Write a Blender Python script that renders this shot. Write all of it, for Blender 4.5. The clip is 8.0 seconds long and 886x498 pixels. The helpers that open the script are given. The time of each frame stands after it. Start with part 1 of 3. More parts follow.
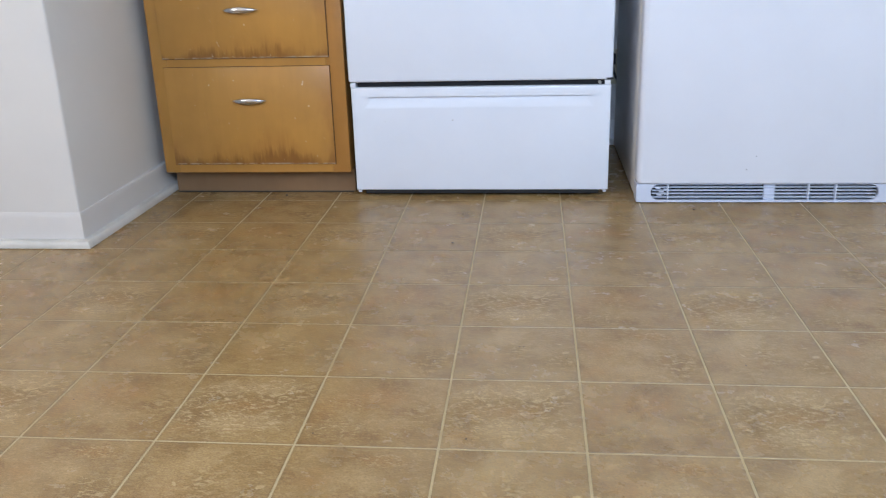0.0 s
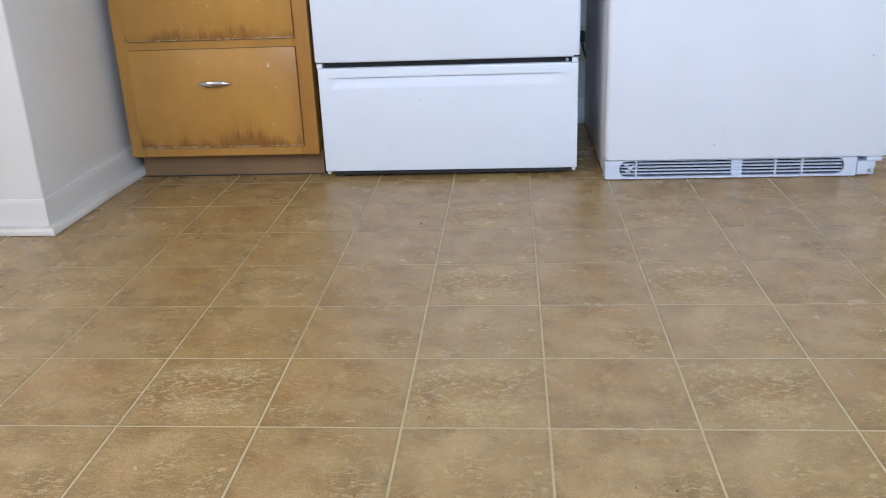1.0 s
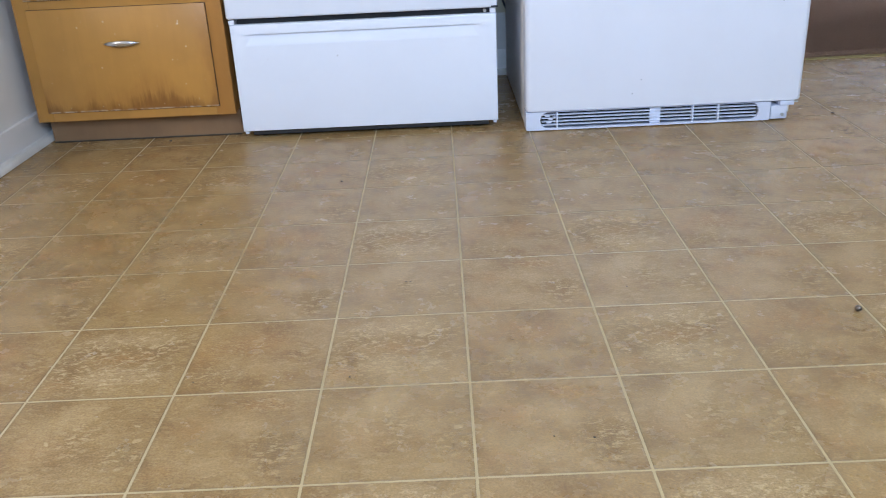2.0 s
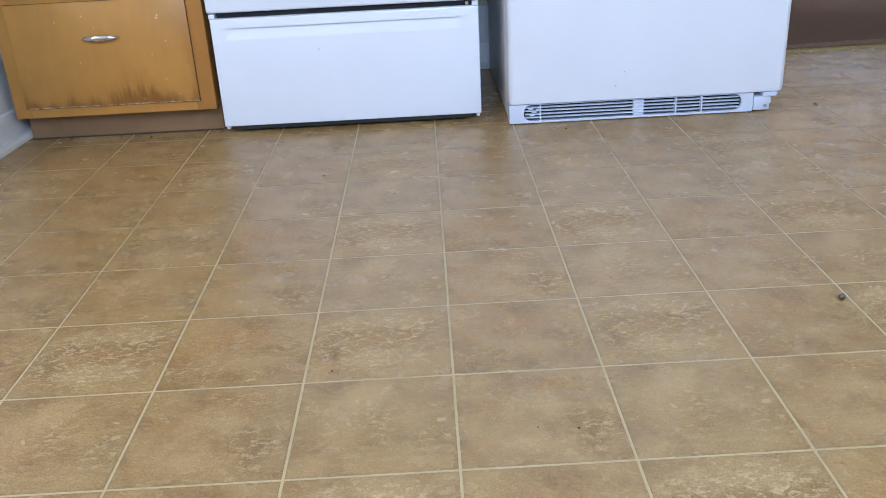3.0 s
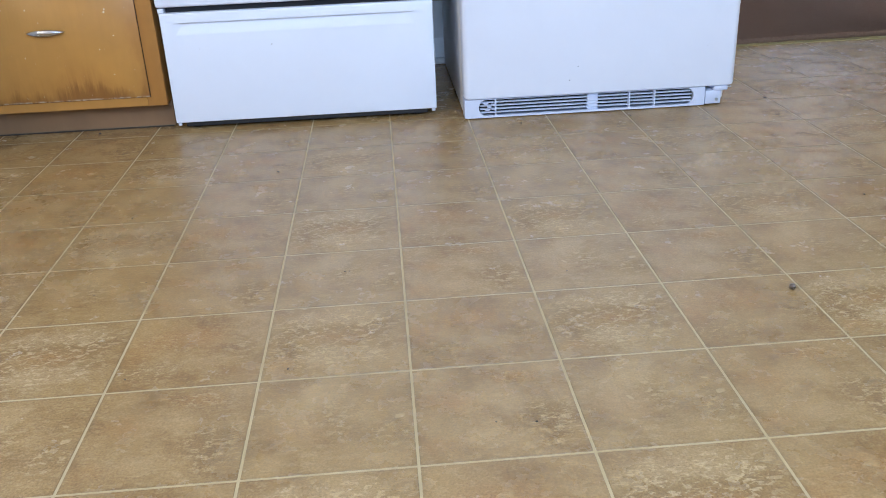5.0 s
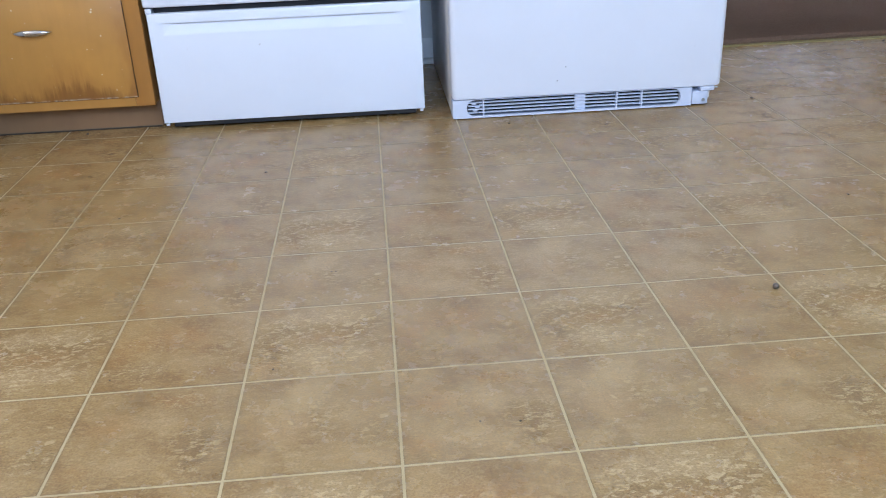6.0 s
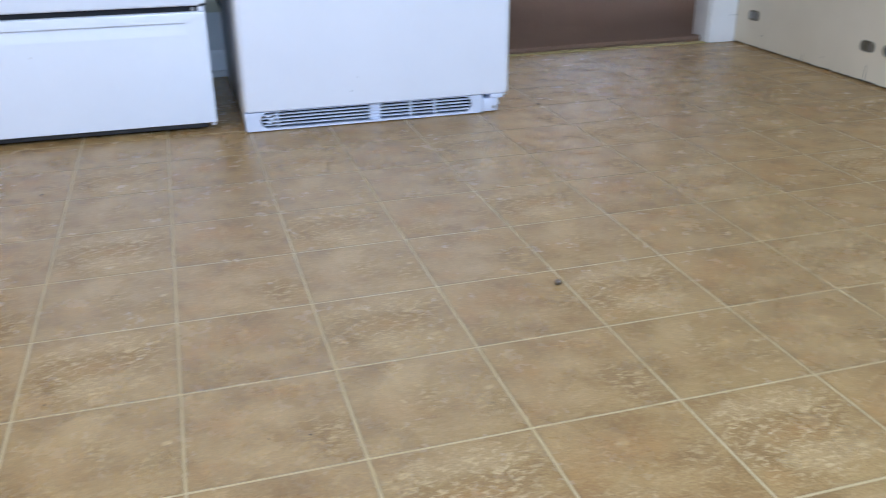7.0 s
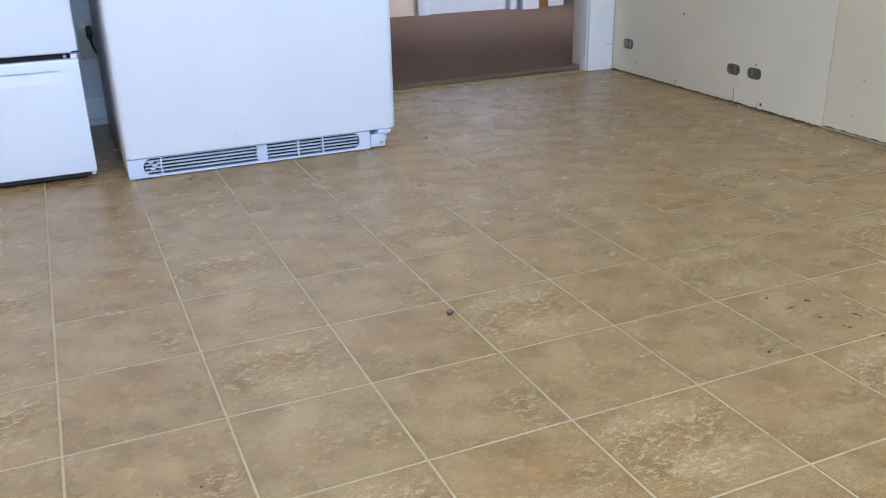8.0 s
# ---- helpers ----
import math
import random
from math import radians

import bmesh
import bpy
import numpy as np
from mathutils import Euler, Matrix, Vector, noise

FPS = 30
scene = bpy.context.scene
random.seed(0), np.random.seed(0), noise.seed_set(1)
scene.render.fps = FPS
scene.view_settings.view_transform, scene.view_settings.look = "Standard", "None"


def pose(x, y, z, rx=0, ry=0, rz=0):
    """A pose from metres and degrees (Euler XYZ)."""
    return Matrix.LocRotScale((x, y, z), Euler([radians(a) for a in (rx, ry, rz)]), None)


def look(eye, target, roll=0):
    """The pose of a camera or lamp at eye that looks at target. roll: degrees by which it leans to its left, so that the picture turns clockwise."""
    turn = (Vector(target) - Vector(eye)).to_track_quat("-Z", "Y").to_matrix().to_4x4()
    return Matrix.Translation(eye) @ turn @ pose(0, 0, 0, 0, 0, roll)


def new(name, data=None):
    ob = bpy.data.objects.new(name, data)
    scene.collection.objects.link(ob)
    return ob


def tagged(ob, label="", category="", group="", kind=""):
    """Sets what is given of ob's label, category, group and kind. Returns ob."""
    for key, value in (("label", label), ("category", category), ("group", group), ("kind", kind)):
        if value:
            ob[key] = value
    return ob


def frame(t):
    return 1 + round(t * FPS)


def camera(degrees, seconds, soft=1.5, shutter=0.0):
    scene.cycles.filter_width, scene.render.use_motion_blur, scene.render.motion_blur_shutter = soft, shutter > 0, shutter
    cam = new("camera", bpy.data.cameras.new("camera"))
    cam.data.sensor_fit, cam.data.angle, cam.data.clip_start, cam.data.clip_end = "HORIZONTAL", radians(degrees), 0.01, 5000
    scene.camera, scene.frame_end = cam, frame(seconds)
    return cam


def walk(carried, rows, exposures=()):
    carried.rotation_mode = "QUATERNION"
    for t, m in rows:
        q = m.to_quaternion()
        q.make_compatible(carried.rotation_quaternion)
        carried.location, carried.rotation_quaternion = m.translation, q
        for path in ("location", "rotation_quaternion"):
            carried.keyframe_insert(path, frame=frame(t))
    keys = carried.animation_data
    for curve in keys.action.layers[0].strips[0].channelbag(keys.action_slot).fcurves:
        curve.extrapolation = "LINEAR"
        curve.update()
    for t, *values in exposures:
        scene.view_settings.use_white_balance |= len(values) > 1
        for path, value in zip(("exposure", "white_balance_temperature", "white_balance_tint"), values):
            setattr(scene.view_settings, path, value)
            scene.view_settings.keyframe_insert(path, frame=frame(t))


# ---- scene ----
cam = camera(53.8, 8.0, 1.0, 0.5)
PATH = [
    (0, (-0.085, -1.351, 0.719), (-0.285, 0.525, 0.054), -1.7),
    (0.5, (-0.061, -1.346, 0.713), (-0.233, 0.521, 0.017), -2.1),
    (1, (-0.052, -1.347, 0.712), (-0.211, 0.519, 0.007), -2.3),
    (1.5, (-0.043, -1.339, 0.707), (-0.117, 0.503, -0.069), -2.8),
    (1.7, (-0.029, -1.336, 0.707), (-0.073, 0.499, -0.087), -2.8),
    (3, (-0.014, -1.325, 0.693), (0.0, 0.504, -0.118), -3.0),
    (3.5, (-0.017, -1.325, 0.692), (0.01, 0.503, -0.119), -3.0),
    (4, (-0.012, -1.323, 0.689), (0.039, 0.503, -0.125), -2.9),
    (4.5, (-0.012, -1.318, 0.687), (0.082, 0.504, -0.134), -2.6),
    (6, (-0.001, -1.324, 0.691), (0.127, 0.493, -0.133), -2.3),
    (6.5, (0.022, -1.327, 0.689), (0.298, 0.474, -0.135), -1.3),
    (7, (0.056, -1.33, 0.685), (0.581, 0.422, -0.124), -0.4),
    (7.5, (0.073, -1.338, 0.684), (0.754, 0.374, -0.093), -0.8),
    (8, (0.081, -1.342, 0.685), (0.821, 0.363, -0.054), -1.3),
]
EXPOSURE = [(0, -0.42, 6800, 10), (1, -0.36, 6850, 10), (1.5, -0.34, 6700, 10), (3, -0.27, 6280, 10), (6, -0.25, 6230, 10), (8, -0.29, 6170, 9.7)]
walk(cam, [(t, look(eye, target, roll)) for t, eye, target, roll in PATH], EXPOSURE)

# ---- world, windows' light, exposure ----
world = bpy.data.worlds.new("world")
scene.world = world
world.use_nodes = True
sky = world.node_tree.nodes.new("ShaderNodeTexSky")
sky.sky_type, sky.sun_disc = "NISHITA", False
sky.sun_elevation, sky.sun_rotation = radians(35), radians(150)
world.node_tree.links.new(sky.outputs["Color"], world.node_tree.nodes["Background"].inputs["Color"])
world.node_tree.nodes["Background"].inputs["Strength"].default_value = 0.1


def window_light(name, m, wide, high, power, colour):
    lamp = bpy.data.lights.new(name, "AREA")
    lamp.shape, lamp.size, lamp.size_y, lamp.energy, lamp.color = "RECTANGLE", wide, high, power, colour
    ob = new(name, lamp)
    ob.matrix_world = m
    return ob


ROOM_N, ROOM_S, ROOM_W, CEIL = 1.843, -2.40, -2.60, 2.42
SOUTH_WINS = ((-0.15, 0.55), (1.15, 2.05))   # x ranges of the windows in the south wall
WEST_WIN = (-2.1, -0.8)                   # y range of the window in the west wall
WIN_Z = (1.10, 2.25)
window_light("window_daylight", look((ROOM_W + 0.03, -1.45, 1.68), (0, -1.25, 1.45)), 1.2, 1.05, 56, (0.93, 0.91, 0.92))
window_light("window_daylight", look((0.20, ROOM_S + 0.03, 1.68), (0.20, 0, 1.30)), 0.62, 1.05, 76, (0.43, 0.635, 1.0))
window_light("window_daylight", look((1.60, ROOM_S + 0.03, 1.68), (1.40, 0, 1.40)), 0.82, 1.05, 46, (0.56, 0.74, 0.98))
FAR_WIN = (3.05, 4.25)                    # x range of the next room's window, east of the kitchen
window_light("window_daylight", look((4.40, 1.00, 1.95), (2.6, 3.9, 0.3)), 1.3, 0.16, 160, (0.70, 0.79, 1.0))

# ---- materials ----


class Nodes:
    """A node material in the making."""

    def __init__(self, name):
        self.m = bpy.data.materials.new(name)
        self.m.use_nodes = True
        self.t = self.m.node_tree
        self.b = self.t.nodes["Principled BSDF"]

    def add(self, kind, **inputs):
        n = self.t.nodes.new(kind)
        for k, v in inputs.items():
            self.put(n, k.replace("_", " "), v)
        return n

    def put(self, n, key, v):
        if isinstance(v, bpy.types.NodeSocket):
            self.t.links.new(v, n.inputs[key])
        else:
            n.inputs[key].default_value = v

    def coords(self, kind="Object", scale=(1, 1, 1), loc=(0, 0, 0)):
        c = self.add("ShaderNodeTexCoord")
        mp = self.add("ShaderNodeMapping", Vector=c.outputs[kind], Scale=scale, Location=loc)
        return mp.outputs["Vector"]

    def noise(self, vec, scale, detail=4.0, rough=0.55, distort=0.0):
        n = self.add("ShaderNodeTexNoise", Vector=vec, Scale=scale, Detail=detail, Roughness=rough, Distortion=distort)
        return n.outputs["Fac"]

    def ramp(self, fac, *stops):
        r = self.add("ShaderNodeValToRGB", Fac=fac)
        e = r.color_ramp.elements
        while len(e) < len(stops):
            e.new(0.5)
        for el, (p, c) in zip(e, stops):
            el.position = p
            el.color = (*c, 1) if not isinstance(c, (int, float)) else (c, c, c, 1)
        return r.outputs["Color"]

    def mix(self, fac, a, b, blend="MIX"):
        n = self.add("ShaderNodeMix")
        n.data_type, n.blend_type = "RGBA", blend
        for i, v in ((0, fac), (6, a), (7, b)):
            if isinstance(v, bpy.types.NodeSocket):
                self.t.links.new(v, n.inputs[i])
            else:
                n.inputs[i].default_value = v if i == 0 else (*v, 1)
        return n.outputs[2]

    def math(self, op, a, b=0.0):
        n = self.add("ShaderNodeMath")
        n.operation = op
        for i, v in ((0, a), (1, b)):
            if isinstance(v, bpy.types.NodeSocket):
                self.t.links.new(v, n.inputs[i])
            else:
                n.inputs[i].default_value = v
        return n.outputs[0]

    def bump(self, height, strength=0.2, distance=0.002):
        n = self.add("ShaderNodeBump", Height=height, Strength=strength, Distance=distance)
        self.put(self.b, "Normal", n.outputs["Normal"])

    def done(self, colour, rough, metal=0.0, spec=0.5):
        self.put(self.b, "Base Color", colour if isinstance(colour, bpy.types.NodeSocket) else (*colour, 1))
        self.put(self.b, "Roughness", rough)
        self.put(self.b, "Metallic", metal)
        self.put(self.b, "Specular IOR Level", spec)
        return self.m


def painted(name, colour, rough=0.5, vary=0.06, bump=0.15, size=6.0):
    """Paint with faint stains, brush relief and scuffs."""
    n = Nodes(name)
    v = n.coords()
    big = n.noise(v, size * 0.4, 5)
    fine = n.noise(v, size * 28, 4)
    dark = tuple(c * (1 - vary * 1.6) for c in colour)
    light = tuple(min(1, c * (1 + vary * 0.5)) for c in colour)
    col = n.mix(n.ramp(big, (0.3, 0), (0.75, 1)), dark, light)
    scuff = n.ramp(n.noise(v, size * 9, 6, 0.7), (0.70, 0), (0.80, 1))
    col = n.mix(n.math("MULTIPLY", scuff, 0.12), col, tuple(c * 0.55 for c in colour))
    n.bump(n.math("ADD", n.math("MULTIPLY", fine, 0.5), big), bump, 0.003)
    return n.done(col, n.math("ADD", n.math("MULTIPLY", big, 0.15), rough - 0.07))


def enamel(name, colour, rough):
    n = Nodes(name)
    v = n.coords()
    smear = n.noise(v, 3.5, 5, 0.6)
    peel = n.noise(v, 160, 2)
    col = n.mix(n.ramp(smear, (0.35, 0), (0.8, 1)), colour, tuple(c * 0.95 for c in colour))
    speck = n.ramp(n.noise(v, 60, 3, 0.5), (0.765, 0), (0.79, 1))
    col = n.mix(n.math("MULTIPLY", speck, 0.35), col, (0.35, 0.33, 0.30))
    n.bump(n.math("ADD", peel, n.math("MULTIPLY", smear, 3.0)), 0.05, 0.001)
    return n.done(col, n.math("ADD", n.math("MULTIPLY", smear, 0.14), rough - 0.05))


def plain(name, colour, rough=0.6, metal=0.0, vary=0.15, scale=40.0):
    n = Nodes(name)
    v = n.coords()
    f = n.noise(v, scale, 4)
    col = n.mix(f, tuple(c * (1 - vary) for c in colour), tuple(min(1, c * (1 + vary)) for c in colour))
    n.bump(f, 0.1, 0.001)
    return n.done(col, n.math("ADD", n.math("MULTIPLY", f, 0.2), rough - 0.1), metal)


def vinyl(name, offset, deep, mid, pale, crusts, rusts, creams, marks=()):
    """One of the four printed stone patterns of the sheet vinyl; the print is the same on every such piece.
    crusts, rusts, creams: where on the piece it is pitted and flecked, rust-clouded or pale, as (u, v, half width, half height, weight);
    marks: small pale chips, as (u, v, half width, half height, turn)."""
    n = Nodes(name)
    plain_uv = n.coords("UV")
    wave = n.add("ShaderNodeTexNoise", Vector=n.coords("UV", (1, 1, 1), (offset, 0, 0)), Scale=7.0, Detail=5.0, Roughness=0.62)
    shift = n.add("ShaderNodeVectorMath", Vector=wave.outputs["Color"])
    shift.operation = "MULTIPLY_ADD"
    shift.inputs[1].default_value, shift.inputs[2].default_value = (0.30, 0.30, 0), (-0.15, -0.15, 0)
    warp = n.add("ShaderNodeVectorMath", Vector=plain_uv)
    n.t.links.new(shift.outputs[0], warp.inputs[1])

    def spots(places):
        total = 0.0
        for u, v, ru, rv, weight in places:
            m = n.add("ShaderNodeMapping", Vector=warp.outputs[0], Location=(-u / ru, -v / rv, 0), Scale=(1 / ru, 1 / rv, 0))
            g = n.add("ShaderNodeTexGradient", Vector=m.outputs["Vector"])
            g.gradient_type = "SPHERICAL"
            total = n.math("ADD", n.math("MULTIPLY", g.outputs["Fac"], weight), total)
        return total

    def at(scale, k):
        return n.coords("UV", (scale[0], scale[1], 1), (offset * k, offset * 0.7 + k, 0))

    cloud = n.noise(at((0.88, 1.12), 1), 3.2, 6, 0.62, 0.6)
    patch = n.noise(at((0.8, 1.3), 2), 6.5, 7, 0.68, 0.6)
    fleck = n.noise(at((0.75, 1.35), 3), 19.0, 8, 0.72, 0.6)
    fine = n.noise(at((1, 1), 1), 62, 4, 0.65)
    crust = n.noise(at((0.85, 1.2), 4), 58, 4, 0.60, 0.3)
    vein = n.noise(at((0.9, 1.1), 5), 4.2, 5, 0.60, 0.8)
    where = n.ramp(n.math("ADD", spots(crusts), n.math("MULTIPLY", patch, 0.55)), (0.30, 0), (0.78, 1))
    col = n.mix(n.ramp(cloud, (0.36, 0), (0.64, 1)), deep, mid)
    rusty = n.ramp(n.math("ADD", spots(rusts), n.math("MULTIPLY", fleck, 0.35)), (0.24, 0), (0.85, 1))
    col = n.mix(n.math("MULTIPLY", rusty, 0.46), col, tuple(a * b for a, b in zip(mid, (1.08, 0.89, 0.76))))
    milky = n.ramp(n.math("ADD", spots(creams), n.math("MULTIPLY", patch, 0.5)), (0.26, 0), (0.66, 1))
    col = n.mix(n.math("MULTIPLY", milky, 0.40), col, tuple(a * b for a, b in zip(pale, (0.92, 0.88, 0.84))))
    veil = n.math("MULTIPLY", n.ramp(fleck, (0.515, 0), (0.575, 1)), n.math("ADD", n.math("MULTIPLY", where, 0.52), 0.26))
    col = n.mix(veil, col, pale)
    pits = n.math("MULTIPLY", n.ramp(crust, (0.60, 0), (0.66, 1)), n.math("ADD", n.math("MULTIPLY", where, 0.36), 0.15))
    col = n.mix(pits, col, (0.155, 0.088, 0.036))
    crack = n.ramp(n.math("ABSOLUTE", n.math("SUBTRACT", vein, 0.53)), (0.0, 1), (0.006, 0))
    crack = n.math("MULTIPLY", crack, n.ramp(cloud, (0.54, 0), (0.62, 1)))
    col = n.mix(n.math("MULTIPLY", crack, 0.30), col, (0.16, 0.10, 0.05))
    col = n.mix(0.38, col, n.ramp(fine, (0.34, 0.22), (0.66, 0.78)), "OVERLAY")
    for u, v, ru, rv, turn in marks:
        chip = n.add("ShaderNodeMapping")
        chip.vector_type = "TEXTURE"
        soft = n.add("ShaderNodeVectorMath", Vector=plain_uv)
        soft.operation = "MULTIPLY_ADD"
        n.t.links.new(shift.outputs[0], soft.inputs[0])
        soft.inputs[1].default_value = (0.25, 0.25, 0)
        n.t.links.new(plain_uv, soft.inputs[2])
        for key, value in (("Vector", soft.outputs[0]), ("Location", (u, v, 0)), ("Rotation", (0, 0, turn)), ("Scale", (ru, rv, 1))):
            n.put(chip, key, value)
        g = n.add("ShaderNodeTexGradient", Vector=chip.outputs["Vector"])
        g.gradient_type = "SPHERICAL"
        col = n.mix(n.math("MULTIPLY", n.ramp(g.outputs["Fac"], (0.02, 0), (0.30, 1)), 0.85), col, pale)
    # a darker rim along the edge of each stone
    sep = n.add("ShaderNodeSeparateXYZ", Vector=plain_uv)
    rim = [n.math("ABSOLUTE", n.math("SUBTRACT", sep.outputs[k], 0.5)) for k in "XY"]
    rim = n.math("ADD", n.math("MAXIMUM", *rim), n.math("MULTIPLY", fleck, 0.014))
    col = n.mix(n.math("MULTIPLY", n.ramp(rim, (0.470, 0), (0.493, 0.35), (0.500, 1)), 0.55), col, (0.14, 0.088, 0.038))
    # dirt and wear of the room, over the print
    geo = n.add("ShaderNodeNewGeometry")
    wear = n.noise(geo.outputs["Position"], 1.3, 5, 0.6)
    grime = n.noise(geo.outputs["Position"], 14, 5, 0.65)
    col = n.mix(n.math("MULTIPLY", n.ramp(wear, (0.35, 0), (0.75, 1)), 0.18), col, (0.20, 0.15, 0.09))
    rnd = n.add("ShaderNodeObjectInfo").outputs["Random"]
    col = n.mix(n.math("MULTIPLY", rnd, 0.07), col, (0.20, 0.145, 0.08))
    rough = n.math("ADD", n.math("MULTIPLY", grime, 0.14), n.math("ADD", n.math("MULTIPLY", wear, 0.10), 0.14))
    relief = n.math("ADD", fleck, n.math("MULTIPLY", fine, 0.45))
    relief = n.math("MULTIPLY", relief, n.math("ADD", n.math("MULTIPLY", where, 0.75), 0.42))
    relief = n.math("SUBTRACT", relief, n.math("MULTIPLY", pits, 0.5))
    n.bump(relief, 0.9, 0.0020)
    return n.done(col, rough, 0.0, 0.55)


def wood(name, colour, dark, rough, worn):
    """Varnished plywood; worn: how far the finish has gone from the lower edge, where water ran in."""
    n = Nodes(name)
    v = n.coords("Object", (1, 1, 1))
    grain = n.noise(n.coords("Object", (38, 38, 3.0)), 1.0, 6, 0.6, 0.8)
    cloud = n.noise(v, 7, 4, 0.6)
    col = n.mix(n.ramp(grain, (0.30, 0), (0.72, 1)), tuple(c * 0.95 for c in colour), tuple(min(1, c * 1.03) for c in colour))
    col = n.mix(n.math("MULTIPLY", n.ramp(cloud, (0.40, 0), (0.72, 1)), 0.42), col, tuple(c * 0.68 for c in colour))
    if worn:
        gen = n.add("ShaderNodeTexCoord").outputs["Generated"]
        sep = n.add("ShaderNodeSeparateXYZ", Vector=gen)
        streak = n.noise(n.coords("Object", (60, 60, 5)), 1.0, 6, 0.7, 0.6)
        lump = n.ramp(n.noise(n.coords("Object", (9, 9, 4)), 1.0, 4, 0.6), (0.36, 0.12), (0.66, 0.85))
        up = sep.outputs["Z"]
        stain = n.math("SUBTRACT", n.math("MULTIPLY", lump, worn), up)
        soft = n.math("MULTIPLY", n.ramp(stain, (0.0, 0), (0.30, 1)), n.ramp(streak, (0.36, 0.15), (0.66, 1.0)))
        col = n.mix(n.math("MULTIPLY", soft, 0.62), col, dark)
        cut = n.math("SUBTRACT", n.math("MULTIPLY", n.math("MULTIPLY", streak, lump), worn * 0.9), up)
        col = n.mix(n.math("MULTIPLY", n.ramp(cut, (0.0, 0), (0.10, 1)), 0.55), col, tuple(c * 0.6 for c in dark))
        edge = n.ramp(up, (0.004, 1), (0.018, 0))
        col = n.mix(n.math("MULTIPLY", edge, n.ramp(n.noise(n.coords("Object", (70, 70, 30)), 1.0, 4), (0.42, 0), (0.60, 1))), col, (0.55, 0.46, 0.35))
        nick = n.ramp(n.noise(v, 75, 3, 0.5), (0.735, 0), (0.75, 1))
        col = n.mix(n.math("MULTIPLY", nick, 0.8), col, (0.75, 0.66, 0.50))
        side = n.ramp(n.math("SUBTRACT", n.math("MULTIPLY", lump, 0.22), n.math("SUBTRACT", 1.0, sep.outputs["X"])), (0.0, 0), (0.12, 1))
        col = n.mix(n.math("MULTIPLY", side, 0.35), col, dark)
    n.bump(n.math("ADD", grain, n.math("MULTIPLY", cloud, 0.4)), 0.12, 0.0015)
    return n.done(col, n.math("ADD", n.math("MULTIPLY", cloud, 0.18), rough - 0.09))


def carpet_pile():
    n = Nodes("carpet_pile")
    v = n.coords()
    big, fine = n.noise(v, 1.8, 4), n.noise(v, 170, 5, 0.7)
    track = n.noise(n.coords("Object", (1, 4, 1)), 3.0, 3)
    col = n.mix(n.ramp(fine, (0.3, 0), (0.7, 1)), (0.165, 0.100, 0.066), (0.295, 0.184, 0.126))
    col = n.mix(n.math("MULTIPLY", big, 0.35), col, (0.15, 0.086, 0.058))
    col = n.mix(n.math("MULTIPLY", n.ramp(track, (0.45, 0), (0.7, 1)), 0.2), col, (0.24, 0.14, 0.10))
    n.bump(fine, 0.9, 0.006)
    return n.done(col, 0.95, 0.0, 0.2)


TILE_MATS = {
    (1, 1): vinyl("vinyl_pale_stone", 3.1, (0.289, 0.165, 0.058), (0.396, 0.248, 0.096), (0.642, 0.449, 0.220),
                  ((0.45, 0.34, 0.56, 0.30, 1.1), (0.58, 0.72, 0.50, 0.26, 0.9), (0.20, 0.62, 0.30, 0.30, 0.6)), ((0.48, 0.50, 0.36, 0.16, 0.8), (0.14, 0.18, 0.18, 0.14, 0.6)), ((0.45, 0.80, 0.45, 0.16, 0.7), (0.55, 0.26, 0.40, 0.16, 0.7))),
    (0, 1): vinyl("vinyl_russet_stone", 8.7, (0.270, 0.150, 0.051), (0.395, 0.241, 0.092), (0.583, 0.396, 0.179),
                  ((0.22, 0.22, 0.28, 0.16, 0.9), (0.84, 0.42, 0.16, 0.24, 0.6), (0.36, 0.60, 0.16, 0.20, 0.6)), ((0.46, 0.66, 0.36, 0.24, 1.0), (0.10, 0.50, 0.18, 0.30, 0.6)), ((0.50, 0.30, 0.34, 0.18, 0.6),)),
    (1, 0): vinyl("vinyl_tan_stone", 14.2, (0.284, 0.165, 0.059), (0.399, 0.249, 0.097), (0.573, 0.396, 0.183),
                  ((0.87, 0.34, 0.16, 0.20, 0.9), (0.50, 0.56, 0.14, 0.26, 0.5)), ((0.30, 0.42, 0.30, 0.22, 0.5),), ((0.44, 0.82, 0.18, 0.16, 1.0), (0.30, 0.55, 0.26, 0.30, 0.4)),
                  ((0.905, 0.50, 0.042, 0.024, 0.7), (0.34, 0.50, 0.012, 0.030, 0.5), (0.86, 0.66, 0.030, 0.010, -0.3))),
    (0, 0): vinyl("vinyl_sand_stone", 21.9, (0.277, 0.158, 0.057), (0.395, 0.243, 0.094), (0.605, 0.415, 0.192),
                  ((0.80, 0.45, 0.20, 0.18, 0.9), (0.85, 0.24, 0.22, 0.16, 0.7), (0.64, 0.84, 0.26, 0.10, 0.8)), ((0.62, 0.84, 0.30, 0.12, 0.9), (0.24, 0.60, 0.22, 0.16, 0.7), (0.12, 0.16, 0.2, 0.12, 0.5)), ((0.50, 0.60, 0.24, 0.20, 0.6), (0.40, 0.20, 0.30, 0.16, 0.5))),
}
GROUT = plain("grout_print", (0.50, 0.375, 0.195), 0.6, 0, 0.16, 60)
WALL_PAINT = painted("cool_white_wall_paint", (0.72, 0.695, 0.665), 0.55, 0.04)
TRIM_PAINT = painted("thick_white_trim_paint", (0.84, 0.82, 0.80), 0.38, 0.05, 0.3, 10)
